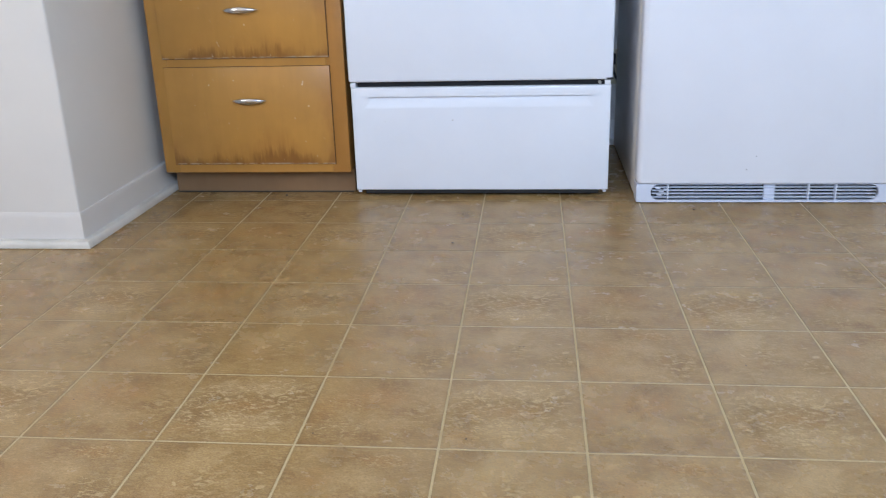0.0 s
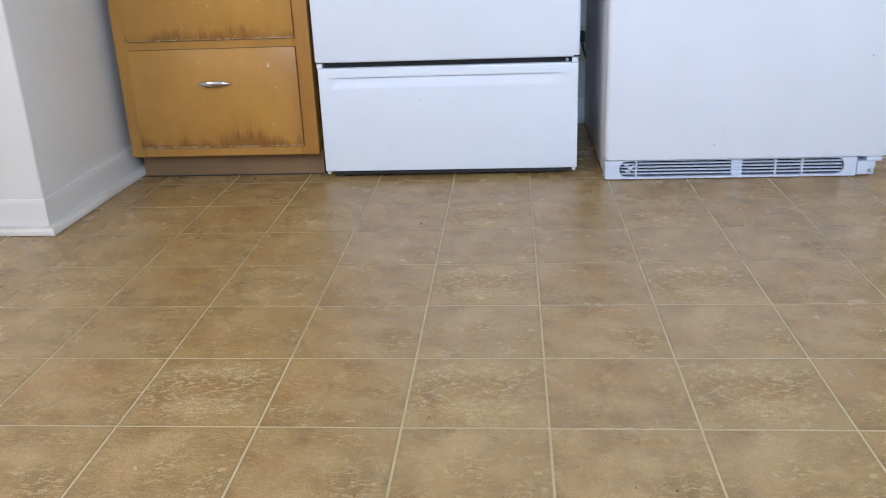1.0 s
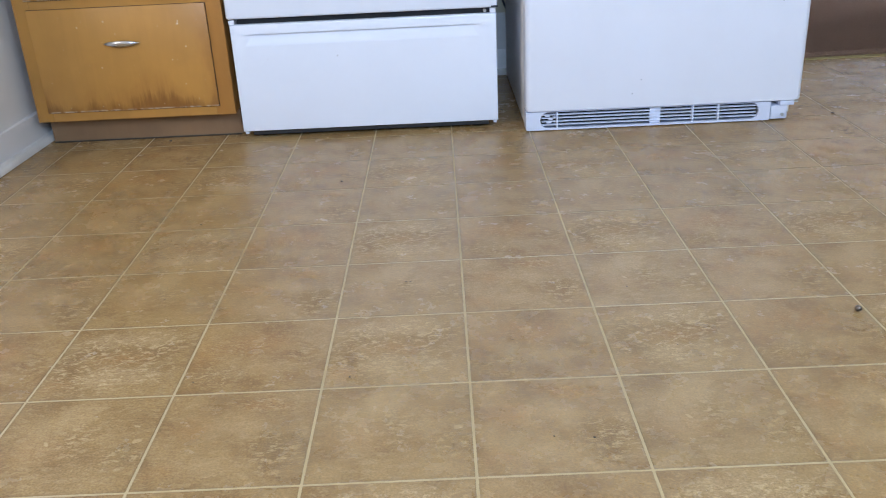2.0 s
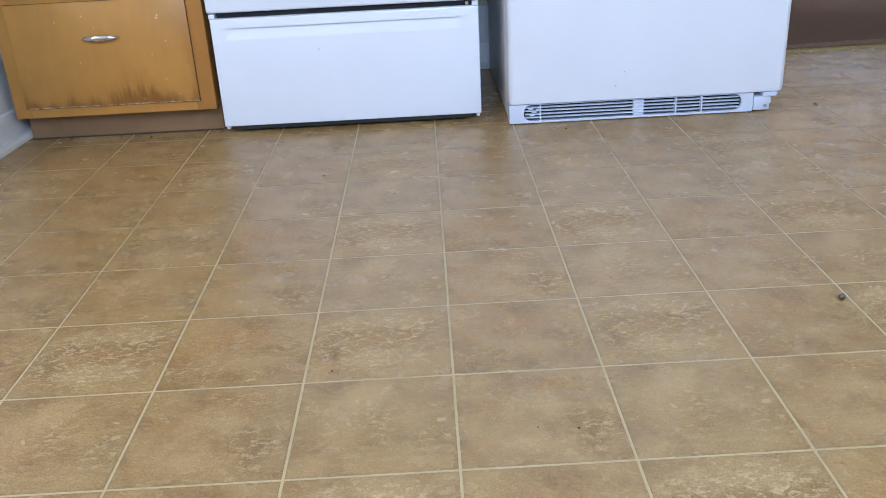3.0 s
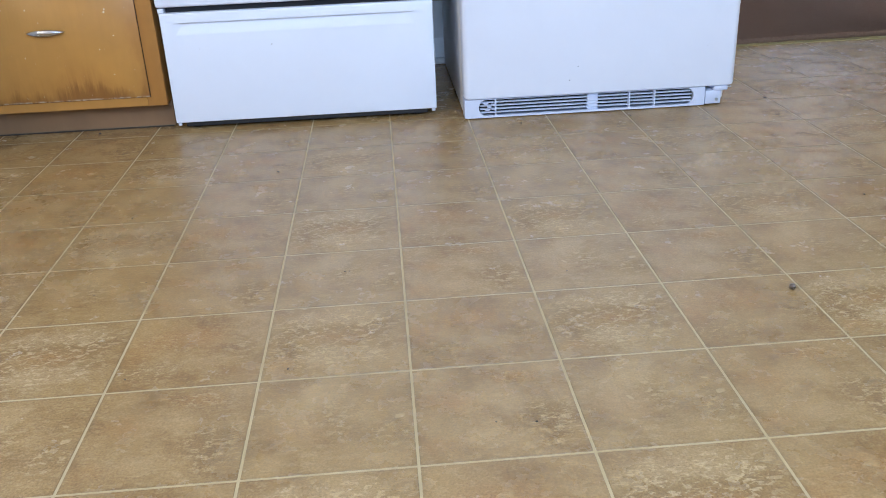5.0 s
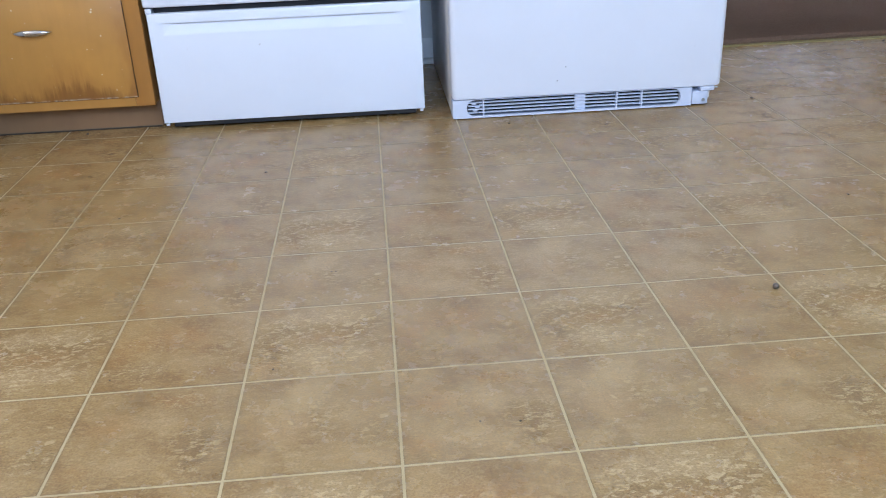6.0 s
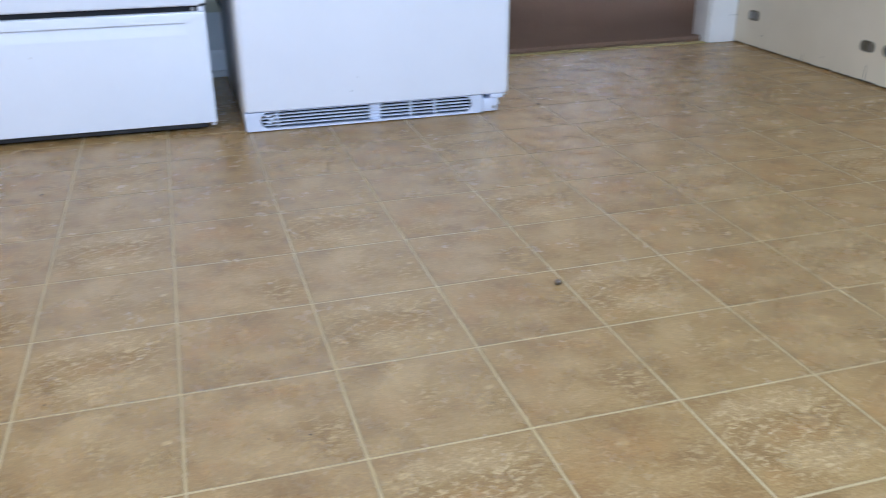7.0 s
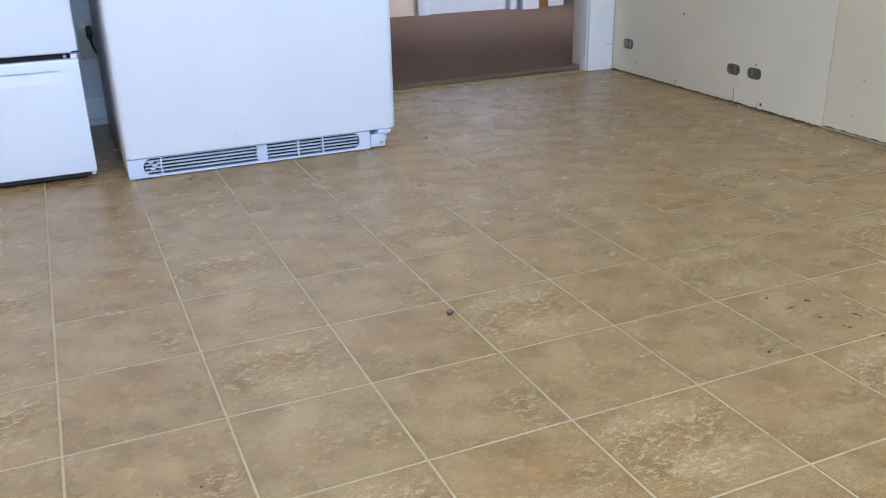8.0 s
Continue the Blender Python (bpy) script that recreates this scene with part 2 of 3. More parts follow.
BASE_PAINT = painted("thick_white_baseboard_paint", (0.70, 0.675, 0.655), 0.42, 0.05, 0.3, 10)
SHOE_PAINT = painted("scuffed_shoe_paint", (0.73, 0.70, 0.65), 0.42, 0.16, 0.35, 14)
PANEL_PAINT = painted("cream_wallboard_paint", (0.77, 0.69, 0.545), 0.5, 0.07, 0.18)
# Cream wallboard nearer the south wall; its warmer, dimmer light is in the colour.
WARM_LIT_PAINT = painted("warm_lit_wallboard_paint", (0.73, 0.635, 0.46), 0.5, 0.09, 0.18)
SOLE_WOOD = plain("dusty_pale_strip", (0.42, 0.36, 0.25), 0.8, 0, 0.35, 90)
CEILING_PAINT = painted("ceiling_paint", (0.78, 0.77, 0.74), 0.8, 0.03)
PEACH_PAINT = painted("peach_wall_paint", (0.62, 0.46, 0.33), 0.6, 0.05)
ENAMEL = enamel("white_range_enamel", (0.765, 0.805, 0.895), 0.20)
FRIDGE_SKIN = enamel("white_fridge_steel", (0.785, 0.815, 0.905), 0.34)
GRILLE_PLASTIC = enamel("pale_grille_plastic", (0.62, 0.67, 0.80), 0.36)
SIDE_SKIN = enamel("fridge_side_steel", (0.82, 0.80, 0.79), 0.34)
BLACK = plain("black_plastic", (0.018, 0.018, 0.02), 0.55)
# Near-black, so the shade inside gaps, seams and cracks is in the colour.
RECESS_SHADE = plain("recess_shade", (0.012, 0.013, 0.016), 0.9)
GASKET = plain("grey_gasket", (0.16, 0.18, 0.22), 0.6)
STEEL = plain("dull_steel", (0.42, 0.42, 0.42), 0.42, 0.9)
BOX_STEEL = plain("galvanised_box_steel", (0.15, 0.135, 0.10), 0.55, 0.3)
CHROME = plain("chrome", (0.56, 0.56, 0.57), 0.22, 1.0, 0.05)
IVORY = plain("ivory_plate", (0.58, 0.53, 0.38), 0.4)
WOOD = wood("amber_varnished_wood", (0.455, 0.218, 0.047), (0.145, 0.055, 0.014), 0.36, 0)
WOOD_WORN = wood("worn_amber_drawer_front", (0.492, 0.240, 0.054), (0.27, 0.100, 0.024), 0.34, 0.50)
TOE_WOOD = wood("scuffed_brown_kickboard", (0.255, 0.145, 0.070), (0.08, 0.04, 0.02), 0.5, 0)
STRIP_WOOD = plain("pale_scuffed_strip", (0.22, 0.155, 0.09), 0.85, 0, 0.25, 30)
STILE_WOOD = wood("scuffed_stile_wood", (0.41, 0.185, 0.043), (0.18, 0.07, 0.018), 0.38, 0)
DOOR_WOOD = wood("red_brown_door_wood", (0.26, 0.115, 0.045), (0.08, 0.03, 0.01), 0.4, 0)
GAP_SHADE = plain("brown_gap_shade", (0.07, 0.03, 0.010), 0.6)
CARPET = carpet_pile()
STRIP = plain("yellowed_floor_edge", (0.40, 0.31, 0.13), 0.5, 0, 0.2, 30)
CRUMB_AND_SHADE = plain("dark_crumbs_and_gap_shade", (0.035, 0.025, 0.018), 0.8)
GLASS = Nodes("window_glass")
GLASS.put(GLASS.b, "Transmission Weight", 1.0)
GLASS = GLASS.done((0.95, 0.97, 0.97), 0.02)

# ---- builders ----
ORIGIN = {}


def link(name, bm, material, smooth=True):
    me = bpy.data.meshes.new(name)
    bmesh.ops.recalc_face_normals(bm, faces=bm.faces)
    bm.to_mesh(me)
    bm.free()
    for m in (material if isinstance(material, (list, tuple)) else [material]):
        me.materials.append(m)
    if smooth:
        me.shade_smooth()
        me.set_sharp_from_angle(angle=radians(32))
    return new(name, me)


def thing(name, at, label, category, group=""):
    ob = new(name)
    ob.location = at
    ob.empty_display_size = 0.1
    ORIGIN[ob.name] = Vector(at)
    return tagged(ob, label, category, group)


def part(name, bm, material, parent, label="", smooth=True):
    """Links a bmesh, given in world metres, as one mesh under a thing or a part."""
    o = ORIGIN.get(parent.name, Vector((0, 0, 0)))
    bmesh.ops.translate(bm, verts=bm.verts, vec=-o)
    ob = link(name, bm, material, smooth)
    ob.parent = parent
    ORIGIN[ob.name] = o
    return tagged(ob, label)


def structure(name, bm, material, label, category, smooth=True):
    ob = link(name, bm, material, smooth)
    ORIGIN[ob.name] = Vector((0, 0, 0))
    return tagged(ob, label, category, "", "structure")


def box(x0, x1, y0, y1, z0, z1, bevel=0.0, seg=2, bm=None):
    out = bmesh.new()
    bmesh.ops.create_cube(out, size=1)
    for v in out.verts:
        v.co = Vector(((x0 + x1) / 2 + v.co.x * (x1 - x0), (y0 + y1) / 2 + v.co.y * (y1 - y0), (z0 + z1) / 2 + v.co.z * (z1 - z0)))
    if bevel:
        bmesh.ops.bevel(out, geom=list(out.edges), offset=bevel, segments=seg, profile=0.5, affect="EDGES", clamp_overlap=True)
    return join(bm, out) if bm is not None else out


def join(bm, other):
    me = bpy.data.meshes.new("joined")
    other.to_mesh(me)
    other.free()
    bm.from_mesh(me)
    bpy.data.meshes.remove(me)
    return bm


def rod(a, b, r, sides=16, bm=None, r2=None):
    """A capped round bar from a to b."""
    a, b = Vector(a), Vector(b)
    out = bmesh.new()
    m = Matrix.Translation((a + b) / 2) @ (b - a).to_track_quat("Z", "Y").to_matrix().to_4x4()
    bmesh.ops.create_cone(out, cap_ends=True, segments=sides, radius1=r, radius2=r if r2 is None else r2, depth=(b - a).length, matrix=m)
    return join(bm, out) if bm is not None else out


def sweep(profile, path, bm=None):
    """Extrudes a profile of (out, up) along path points (x, y); out is to the right of the way."""
    out = bmesh.new()
    rings = []
    for k, p in enumerate(path):
        p = Vector(p)
        d0 = (p - Vector(path[k - 1])).normalized() if k else None
        d1 = (Vector(path[k + 1]) - p).normalized() if k + 1 < len(path) else None
        d0, d1 = d0 or d1, d1 or d0
        n0, n1 = Vector((d0.y, -d0.x)), Vector((d1.y, -d1.x))
        n = (n0 + n1).normalized()
        n = n / max(0.3, n.dot(n0))
        rings.append([out.verts.new((p.x + n.x * o, p.y + n.y * o, u)) for o, u in profile])
    k = len(profile)
    for r0, r1 in zip(rings, rings[1:]):
        for i in range(k):
            out.faces.new((r0[i], r0[(i + 1) % k], r1[(i + 1) % k], r1[i]))
    out.faces.new(rings[0])
    out.faces.new(list(reversed(rings[-1])))
    return join(bm, out) if bm is not None else out


def rounded_slab(x0, x1, y0, y1, z0, z1, r, bulge=0.0, sides=8, bevel=0.004):
    """An upright door leaf: front (low y) corners rounded in plan with radius r, the face bowed outward."""
    pts = []
    for k in range(sides + 1):
        a = math.pi / 2 * k / sides
        pts.append((x0 + r - r * math.cos(a), y0 + r - r * math.sin(a)))
    for k in range(1, 16):
        pts.append((x0 + r + (x1 - x0 - 2 * r) * k / 16, y0))
    for k in range(sides + 1):
        a = math.pi / 2 * k / sides
        pts.append((x1 - r + r * math.sin(a), y0 + r - r * math.cos(a)))
    pts += [(x1, y1), (x0, y1)]
    mid, half = (x0 + x1) / 2, (x1 - x0) / 2
    out = bmesh.new()
    low = [out.verts.new((x, y - (bulge * (1 - ((x - mid) / half) ** 2) if y < y1 else 0), z0)) for x, y in pts]
    face = out.faces.new(low)
    top = bmesh.ops.extrude_face_region(out, geom=[face])
    bmesh.ops.translate(out, verts=[g for g in top["geom"] if isinstance(g, bmesh.types.BMVert)], vec=(0, 0, z1 - z0))
    if bevel:
        es = [e for e in out.edges if abs(e.verts[0].co.z - e.verts[1].co.z) < 1e-6 and min(v.co.y for v in e.verts) < y1 - 1e-4]
        bmesh.ops.bevel(out, geom=es, offset=bevel, segments=2, profile=0.5, affect="EDGES", clamp_overlap=True)
    return out


# ---- setting: walls, ceiling, floor bed ----
FLOOR_Z = -0.0005
floor = structure("floor", box(ROOM_W, 2.45, ROOM_S, 1.97, -0.08, FLOOR_Z), GROUT, "tan stone-print vinyl floor with pale joint lines", "floor", False)

STUB_X, STUB_Y = -1.233, 0.684       # faces of the plastered block beside the cabinet
west = bmesh.new()
wa, wb = WEST_WIN
box(ROOM_W - 0.12, ROOM_W, ROOM_S - 0.12, wa, -0.05, CEIL, 0, 1, west)
box(ROOM_W - 0.12, ROOM_W, wb, STUB_Y, -0.05, CEIL, 0, 1, west)
box(ROOM_W - 0.12, ROOM_W, wa, wb, -0.05, WIN_Z[0], 0, 1, west)
box(ROOM_W - 0.12, ROOM_W, wa, wb, WIN_Z[1], CEIL, 0, 1, west)
structure("wall_west", west, WALL_PAINT, "plain white painted plaster wall with a window opening", "wall")
structure("wall_block", box(ROOM_W - 0.12, STUB_X, STUB_Y, ROOM_N + 0.12, -0.05, CEIL, 0.006, 3), WALL_PAINT, "white plaster wall corner with softly rounded edge", "wall")


south = bmesh.new()
edge = ROOM_W
for wa, wb in SOUTH_WINS:
    box(edge, wa, ROOM_S - 0.12, ROOM_S, -0.05, CEIL, 0, 1, south)
    box(wa, wb, ROOM_S - 0.12, ROOM_S, -0.05, WIN_Z[0], 0, 1, south)
    box(wa, wb, ROOM_S - 0.12, ROOM_S, WIN_Z[1], CEIL, 0, 1, south)
    edge = wb
box(edge, 2.45, ROOM_S - 0.12, ROOM_S, -0.05, CEIL, 0, 1, south)
structure("wall_south", south, WALL_PAINT, "plain white painted wall with two window openings", "wall")


def window(name, m, wide):
    """A window whose frame stands in the plane x = 0..wide, turned and set by m."""
    w = tagged(new(name), "white framed kitchen window letting in daylight", "window", "", "structure")
    z0, z1 = WIN_Z
    f = bmesh.new()
    for q in ((0, 0.05, z0, z1), (wide - 0.05, wide, z0, z1), (0.05, wide - 0.05, z0, z0 + 0.05), (0.05, wide - 0.05, z1 - 0.05, z1)):
        box(q[0], q[1], -0.09, -0.03, q[2], q[3], 0.004, 1, f)
    bmesh.ops.transform(f, matrix=m, verts=f.verts)
    part("window_frame", f, TRIM_PAINT, w)
    g = box(0.05, wide - 0.05, -0.065, -0.060, z0 + 0.05, z1 - 0.05)
    bmesh.ops.transform(g, matrix=m, verts=g.verts)
    part("pane", g, GLASS, w).visible_shadow = False


for k, (wa, wb) in enumerate(SOUTH_WINS):
    window("window_" + str(k + 1), pose(wa, ROOM_S, 0), wb - wa)
window("window_3", pose(ROOM_W, WEST_WIN[1], 0, 0, 0, -90), WEST_WIN[1] - WEST_WIN[0])

DOOR_X0, DOOR_X1, DOOR_TOP = 1.20, 2.146, 2.05
NORTH_T = 0.10                            # thickness of the wall behind the appliances
north = bmesh.new()
box(STUB_X, DOOR_X0, ROOM_N, ROOM_N + NORTH_T, -0.05, CEIL, 0, 1, north)
box(DOOR_X0, DOOR_X1, ROOM_N, ROOM_N + NORTH_T, DOOR_TOP, CEIL, 0, 1, north)
box(DOOR_X1, FAR_WIN[0], ROOM_N, ROOM_N + NORTH_T, -0.05, CEIL, 0, 1, north)
box(FAR_WIN[0], FAR_WIN[1], ROOM_N, ROOM_N + NORTH_T, -0.05, WIN_Z[0], 0, 1, north)
box(FAR_WIN[0], FAR_WIN[1], ROOM_N, ROOM_N + NORTH_T, WIN_Z[1], CEIL, 0, 1, north)
box(FAR_WIN[1], 5.6, ROOM_N, ROOM_N + NORTH_T, -0.05, CEIL, 0, 1, north)
window("window_4", pose(FAR_WIN[0], ROOM_N + NORTH_T, 0), FAR_WIN[1] - FAR_WIN[0])
structure("wall_north", north, WALL_PAINT, "white painted wall behind the appliances with a doorway", "wall")


def east_x(y):
    return 2.226 + y * 0.0245


def east_slab(y0, y1, z0, z1, proud, thick, jag=0.0, steps=1, seed=0):
    """A slab on the east wall's slanting line; jag roughens its lower edge."""
    rnd = random.Random(seed)
    out = bmesh.new()
    front, back = [], []
    for k in range(steps + 1):
        y = y0 + (y1 - y0) * k / steps
        z = z0 + jag * rnd.random() ** 2
        x = east_x(y) - proud
        front.append((out.verts.new((x, y, z)), out.verts.new((x, y, z1))))
        back.append((out.verts.new((x + thick, y, z)), out.verts.new((x + thick, y, z1))))
    for k in range(steps):
        out.faces.new((front[k][0], front[k + 1][0], front[k + 1][1], front[k][1]))
        out.faces.new((back[k][0], back[k][1], back[k + 1][1], back[k + 1][0]))
        out.faces.new((front[k][0], back[k][0], back[k + 1][0], front[k + 1][0]))
        out.faces.new((front[k][1], front[k + 1][1], back[k + 1][1], back[k][1]))
    for k in (0, steps):
        out.faces.new((front[k][0], front[k][1], back[k][1], back[k][0]))
    return out


east = structure("wall_east", east_slab(ROOM_S, ROOM_N, -0.05, CEIL, -0.009, 0.21), RECESS_SHADE, "cream wallboard wall with its baseboard torn off", "wall")
part("panel", east_slab(0.6355, ROOM_N - 0.004, 0.004, CEIL, 0.0, 0.008, 0.0045, 160, 3), PANEL_PAINT, east)
part("panel", east_slab(ROOM_S, 0.6325, 0.0095, CEIL, 0.0, 0.008, 0.004, 220, 4), WARM_LIT_PAINT, east, "cream wallboard with warmer light put into its colour")
part("sole_strip", east_slab(ROOM_S, 0.640, 0.0018, 0.0072, -0.001, 0.007, 0.0, 90, 6), SOLE_WOOD, east, "dusty pale strip left under the wallboard")
for y, z, w in ((1.052, 0.058, 0.0016), (1.384, 0.031, 0.0016), (0.93, 0.020, 0.001)):
    part("crack", east_slab(y, y + w, 0.004, z, 0.0006, 0.002), RECESS_SHADE, east, "dark crack")
rc = random.Random(8)
for k in range(9):
    y, z = rc.uniform(0.1, 1.8), rc.choice((rc.uniform(0.02, 0.06), rc.uniform(0.05, 0.5)))
    s = rc.uniform(0.002, 0.005)
    part("chip", east_slab(y, y + s, z, z + s, 0.0006, 0.002), CRUMB_AND_SHADE, east)
part("chip", east_slab(0.952, 0.958, 0.146, 0.150, 0.0006, 0.002), CRUMB_AND_SHADE, east)
part("chip", east_slab(0.908, 0.917, 0.017, 0.026, 0.0006, 0.002), CRUMB_AND_SHADE, east)
part("chip", east_slab(1.360, 1.367, 0.273, 0.279, 0.0006, 0.002), CRUMB_AND_SHADE, east)

structure("ceiling", box(ROOM_W, 5.6, ROOM_S, 7.0, CEIL, CEIL + 0.1), CEILING_PAINT, "plain white ceiling", "ceiling")

# thick painted baseboard and shoe moulding round the plaster block
BASE = [(-0.016, 0.0), (0.0040, 0.0), (0.0038, 0.074), (0.0030, 0.084), (0.0012, 0.090), (-0.016, 0.093)]
SHOE = [(0.0045, 0.0015), (0.027, 0.0015), (0.027, 0.008), (0.0245, 0.015), (0.0195, 0.0195), (0.0045, 0.021)]
block_path = [(ROOM_W, STUB_Y), (STUB_X, STUB_Y), (STUB_X + 0.013, 1.30)]
structure("baseboard_block", sweep(BASE, block_path), BASE_PAINT, "white baseboard under thick old paint", "baseboard")
structure("trim_block", sweep(SHOE, block_path), SHOE_PAINT, "scuffed off-white quarter round shoe moulding", "moulding")
structure("baseboard_north", sweep(BASE, [(-0.60, ROOM_N), (DOOR_X0 - 0.12, ROOM_N)]), TRIM_PAINT, "white baseboard behind the appliances", "baseboard")
structure("trim_north", sweep(SHOE, [(-0.60, ROOM_N), (DOOR_X0 - 0.12, ROOM_N)]), SHOE_PAINT, "off-white shoe moulding behind the appliances", "moulding")

# doorway lining and casing
door1 = tagged(new("door_1"), "open doorway with worn white painted casing", "doorway", "", "structure")
part("jamb", box(DOOR_X1 - 0.004, DOOR_X1 + 0.02, ROOM_N - 0.004, ROOM_N + NORTH_T + 0.004, 0.0, DOOR_TOP, 0.003, 2), TRIM_PAINT, door1)
part("jamb", box(DOOR_X0 - 0.02, DOOR_X0 + 0.004, ROOM_N - 0.004, ROOM_N + NORTH_T + 0.004, 0.0, DOOR_TOP, 0.003, 2), TRIM_PAINT, door1)
part("casing", box(DOOR_X1, 2.268, ROOM_N - 0.018, ROOM_N + 0.002, 0.0, DOOR_TOP + 0.11, 0.005, 3), TRIM_PAINT, door1)
part("casing", box(DOOR_X0 - 0.12, DOOR_X0, ROOM_N - 0.018, ROOM_N + 0.002, 0.0, DOOR_TOP + 0.11, 0.005, 3), TRIM_PAINT, door1)
part("crack", box(2.228, 2.266, ROOM_N - 0.0192, ROOM_N - 0.0175, 0.1075, 0.1087), GASKET, door1, "hairline crack in the paint")
part("head_casing", box(DOOR_X0, DOOR_X1, ROOM_N - 0.018, ROOM_N + 0.002, DOOR_TOP, DOOR_TOP + 0.11, 0.005, 3), TRIM_PAINT, door1)
structure("trim_threshold", box(DOOR_X0 + 0.004, DOOR_X1 - 0.004, 1.832, 1.868, -0.001, 0.003, 0.001, 1), STRIP, "yellowed edge of the vinyl at the carpet", "threshold")


# carpet of the next room, with a frayed edge at the threshold
def carpet_mesh():
    rnd = random.Random(5)
    out = bmesh.new()
    rows = []
    n = 160
    for k in range(n + 1):
        x = DOOR_X0 + 0.003 + (DOOR_X1 - DOOR_X0 - 0.006) * k / n
        j = 0.006 * noise.noise(Vector((x * 14, 0, 0))) + 0.004 * (rnd.random() - 0.5)
        j += 0.030 * k / n - 0.05
        h = 0.018 + 0.004 * rnd.random()
        rows.append([out.verts.new(p) for p in ((x, 1.905 + j, 0.0), (x, 1.902 + j, 0.010), (x, 1.910 + j, h), (x, 1.927 + j, h + 0.001), (x, ROOM_N + NORTH_T, 0.019))])
    for a, b in zip(rows, rows[1:]):
        for i in range(4):
            out.faces.new((a[i], b[i], b[i + 1], a[i + 1]))
    x0, x1, y1 = -1.2, 5.6, 7.0
    q = [out.verts.new(p) for p in ((x0, ROOM_N + NORTH_T, 0.019), (x1, ROOM_N + NORTH_T, 0.019), (x1, y1, 0.019), (x0, y1, 0.019))]
    out.faces.new(q)
    return out


structure("floor_carpet", carpet_mesh(), CARPET, "worn brown cut-pile carpet of the next room", "carpet")

# the next room
FAR_Y = 3.93
structure("wall_far", box(-1.2, 2.232, FAR_Y, FAR_Y + 0.12, 0.0, CEIL), PEACH_PAINT, "peach painted wall across the carpeted room", "wall")
structure("wall_far_return", box(3.17, 3.29, FAR_Y - 0.02, 7.0, 0.0, CEIL), WALL_PAINT, "white wall beyond the carpeted room", "wall")
structure("wall_far_west", box(-1.32, -1.2, ROOM_N + NORTH_T, 7.0, 0.0, CEIL), PEACH_PAINT, "plain peach wall of the next room", "wall")
structure("wall_far_end", box(-1.2, 5.6, 7.0, 7.12, 0.0, CEIL), WALL_PAINT, "plain white end wall of the next room", "wall")
structure("wall_far_east", box(5.6, 5.72, ROOM_N, 7.0, 0.0, CEIL), WALL_PAINT, "plain white wall of the next room", "wall")
door2 = tagged(new("door_2"), "white painted closet door in white casing", "door", "", "structure")
part("casing", box(2.223, 2.300, FAR_Y - 0.03, FAR_Y + 0.02, 0.012, 2.1, 0.006, 2), TRIM_PAINT, door2)
part("door_leaf", box(2.300, 2.866, FAR_Y - 0.012, FAR_Y + 0.025, 0.0195, 2.0, 0.003, 2), TRIM_PAINT, door2)
part("casing", box(2.867, 2.926, FAR_Y - 0.05, FAR_Y + 0.02, 0.012, 2.1, 0.006, 2), TRIM_PAINT, door2)
structure("trim_far_post", box(2.932, 3.055, FAR_Y - 0.10, FAR_Y + 0.10, 0.012, CEIL, 0.006, 2), TRIM_PAINT, "white painted door post", "post")
structure("trim_far_stop", box(3.060, 3.135, FAR_Y - 0.07, FAR_Y - 0.02, 0.012, 2.1, 0.004, 2), DOOR_WOOD, "narrow red-brown wooden door edge", "door")

# ---- drawer cabinet ----
CX0, CX1, CF = -1.191, -0.620, 1.142
cab = thing("drawer_cabinet", (-0.905, 1.45, 0), "amber varnished wooden drawer cabinet with water-worn lower edges", "cabinet")
body = box(CX0 + 0.002, CX0 + 0.020, CF + 0.019, 1.84, 0.079, 0.88)
box(CX1 - 0.020, CX1 - 0.002, CF + 0.019, 1.84, 0.079, 0.88, 0, 1, body)
box(CX0 + 0.020, CX1 - 0.020, CF + 0.019, 1.84, 0.079, 0.094, 0, 1, body)
box(CX0 + 0.020, CX1 - 0.020, CF + 0.019, 1.84, 0.865, 0.88, 0, 1, body)
box(CX0 + 0.020, CX1 - 0.020, 1.825, 1.84, 0.094, 0.865, 0, 1, body)
part("body", body, WOOD, cab)
part("stile", box(CX0, CX0 + 0.045, CF, CF + 0.019, 0.077, 0.88, 0.0015, 2), WOOD, cab)
part("stile", box(CX1 - 0.052, CX1, CF, CF + 0.019, 0.077, 0.88, 0.0015, 2), STILE_WOOD, cab, "amber stile with brown scuffs")
for z0, z1 in ((0.077, 0.113), (0.386, 0.426), (0.684, 0.88)):
    part("rail", box(CX0 + 0.0452, CX1 - 0.0522, CF + 0.0006, CF + 0.019, z0, z1, 0.001, 1), WOOD, cab)
part("toe_kick", box(CX0 + 0.002, CX1 - 0.002, 1.2085, 1.2235, 0.0, 0.0785, 0.001, 1), TOE_WOOD, cab, "scuffed brown kickboard")

part("toe_bead", box(CX0 + 0.004, CX1 - 0.004, 1.2058, 1.2083, 0.0, 0.0034, 0.001, 1), STRIP_WOOD, cab, "thin pale strip along the kickboard")
# Dark strip laid on the floor as the kickboard gap's painted shade.
part("grime_line", box(CX0 + 0.006, CX1 - 0.006, 1.1965, 1.2055, 0.0, 0.0016), CRUMB_AND_SHADE, cab, "dark strip for the shaded gap under the kickboard")


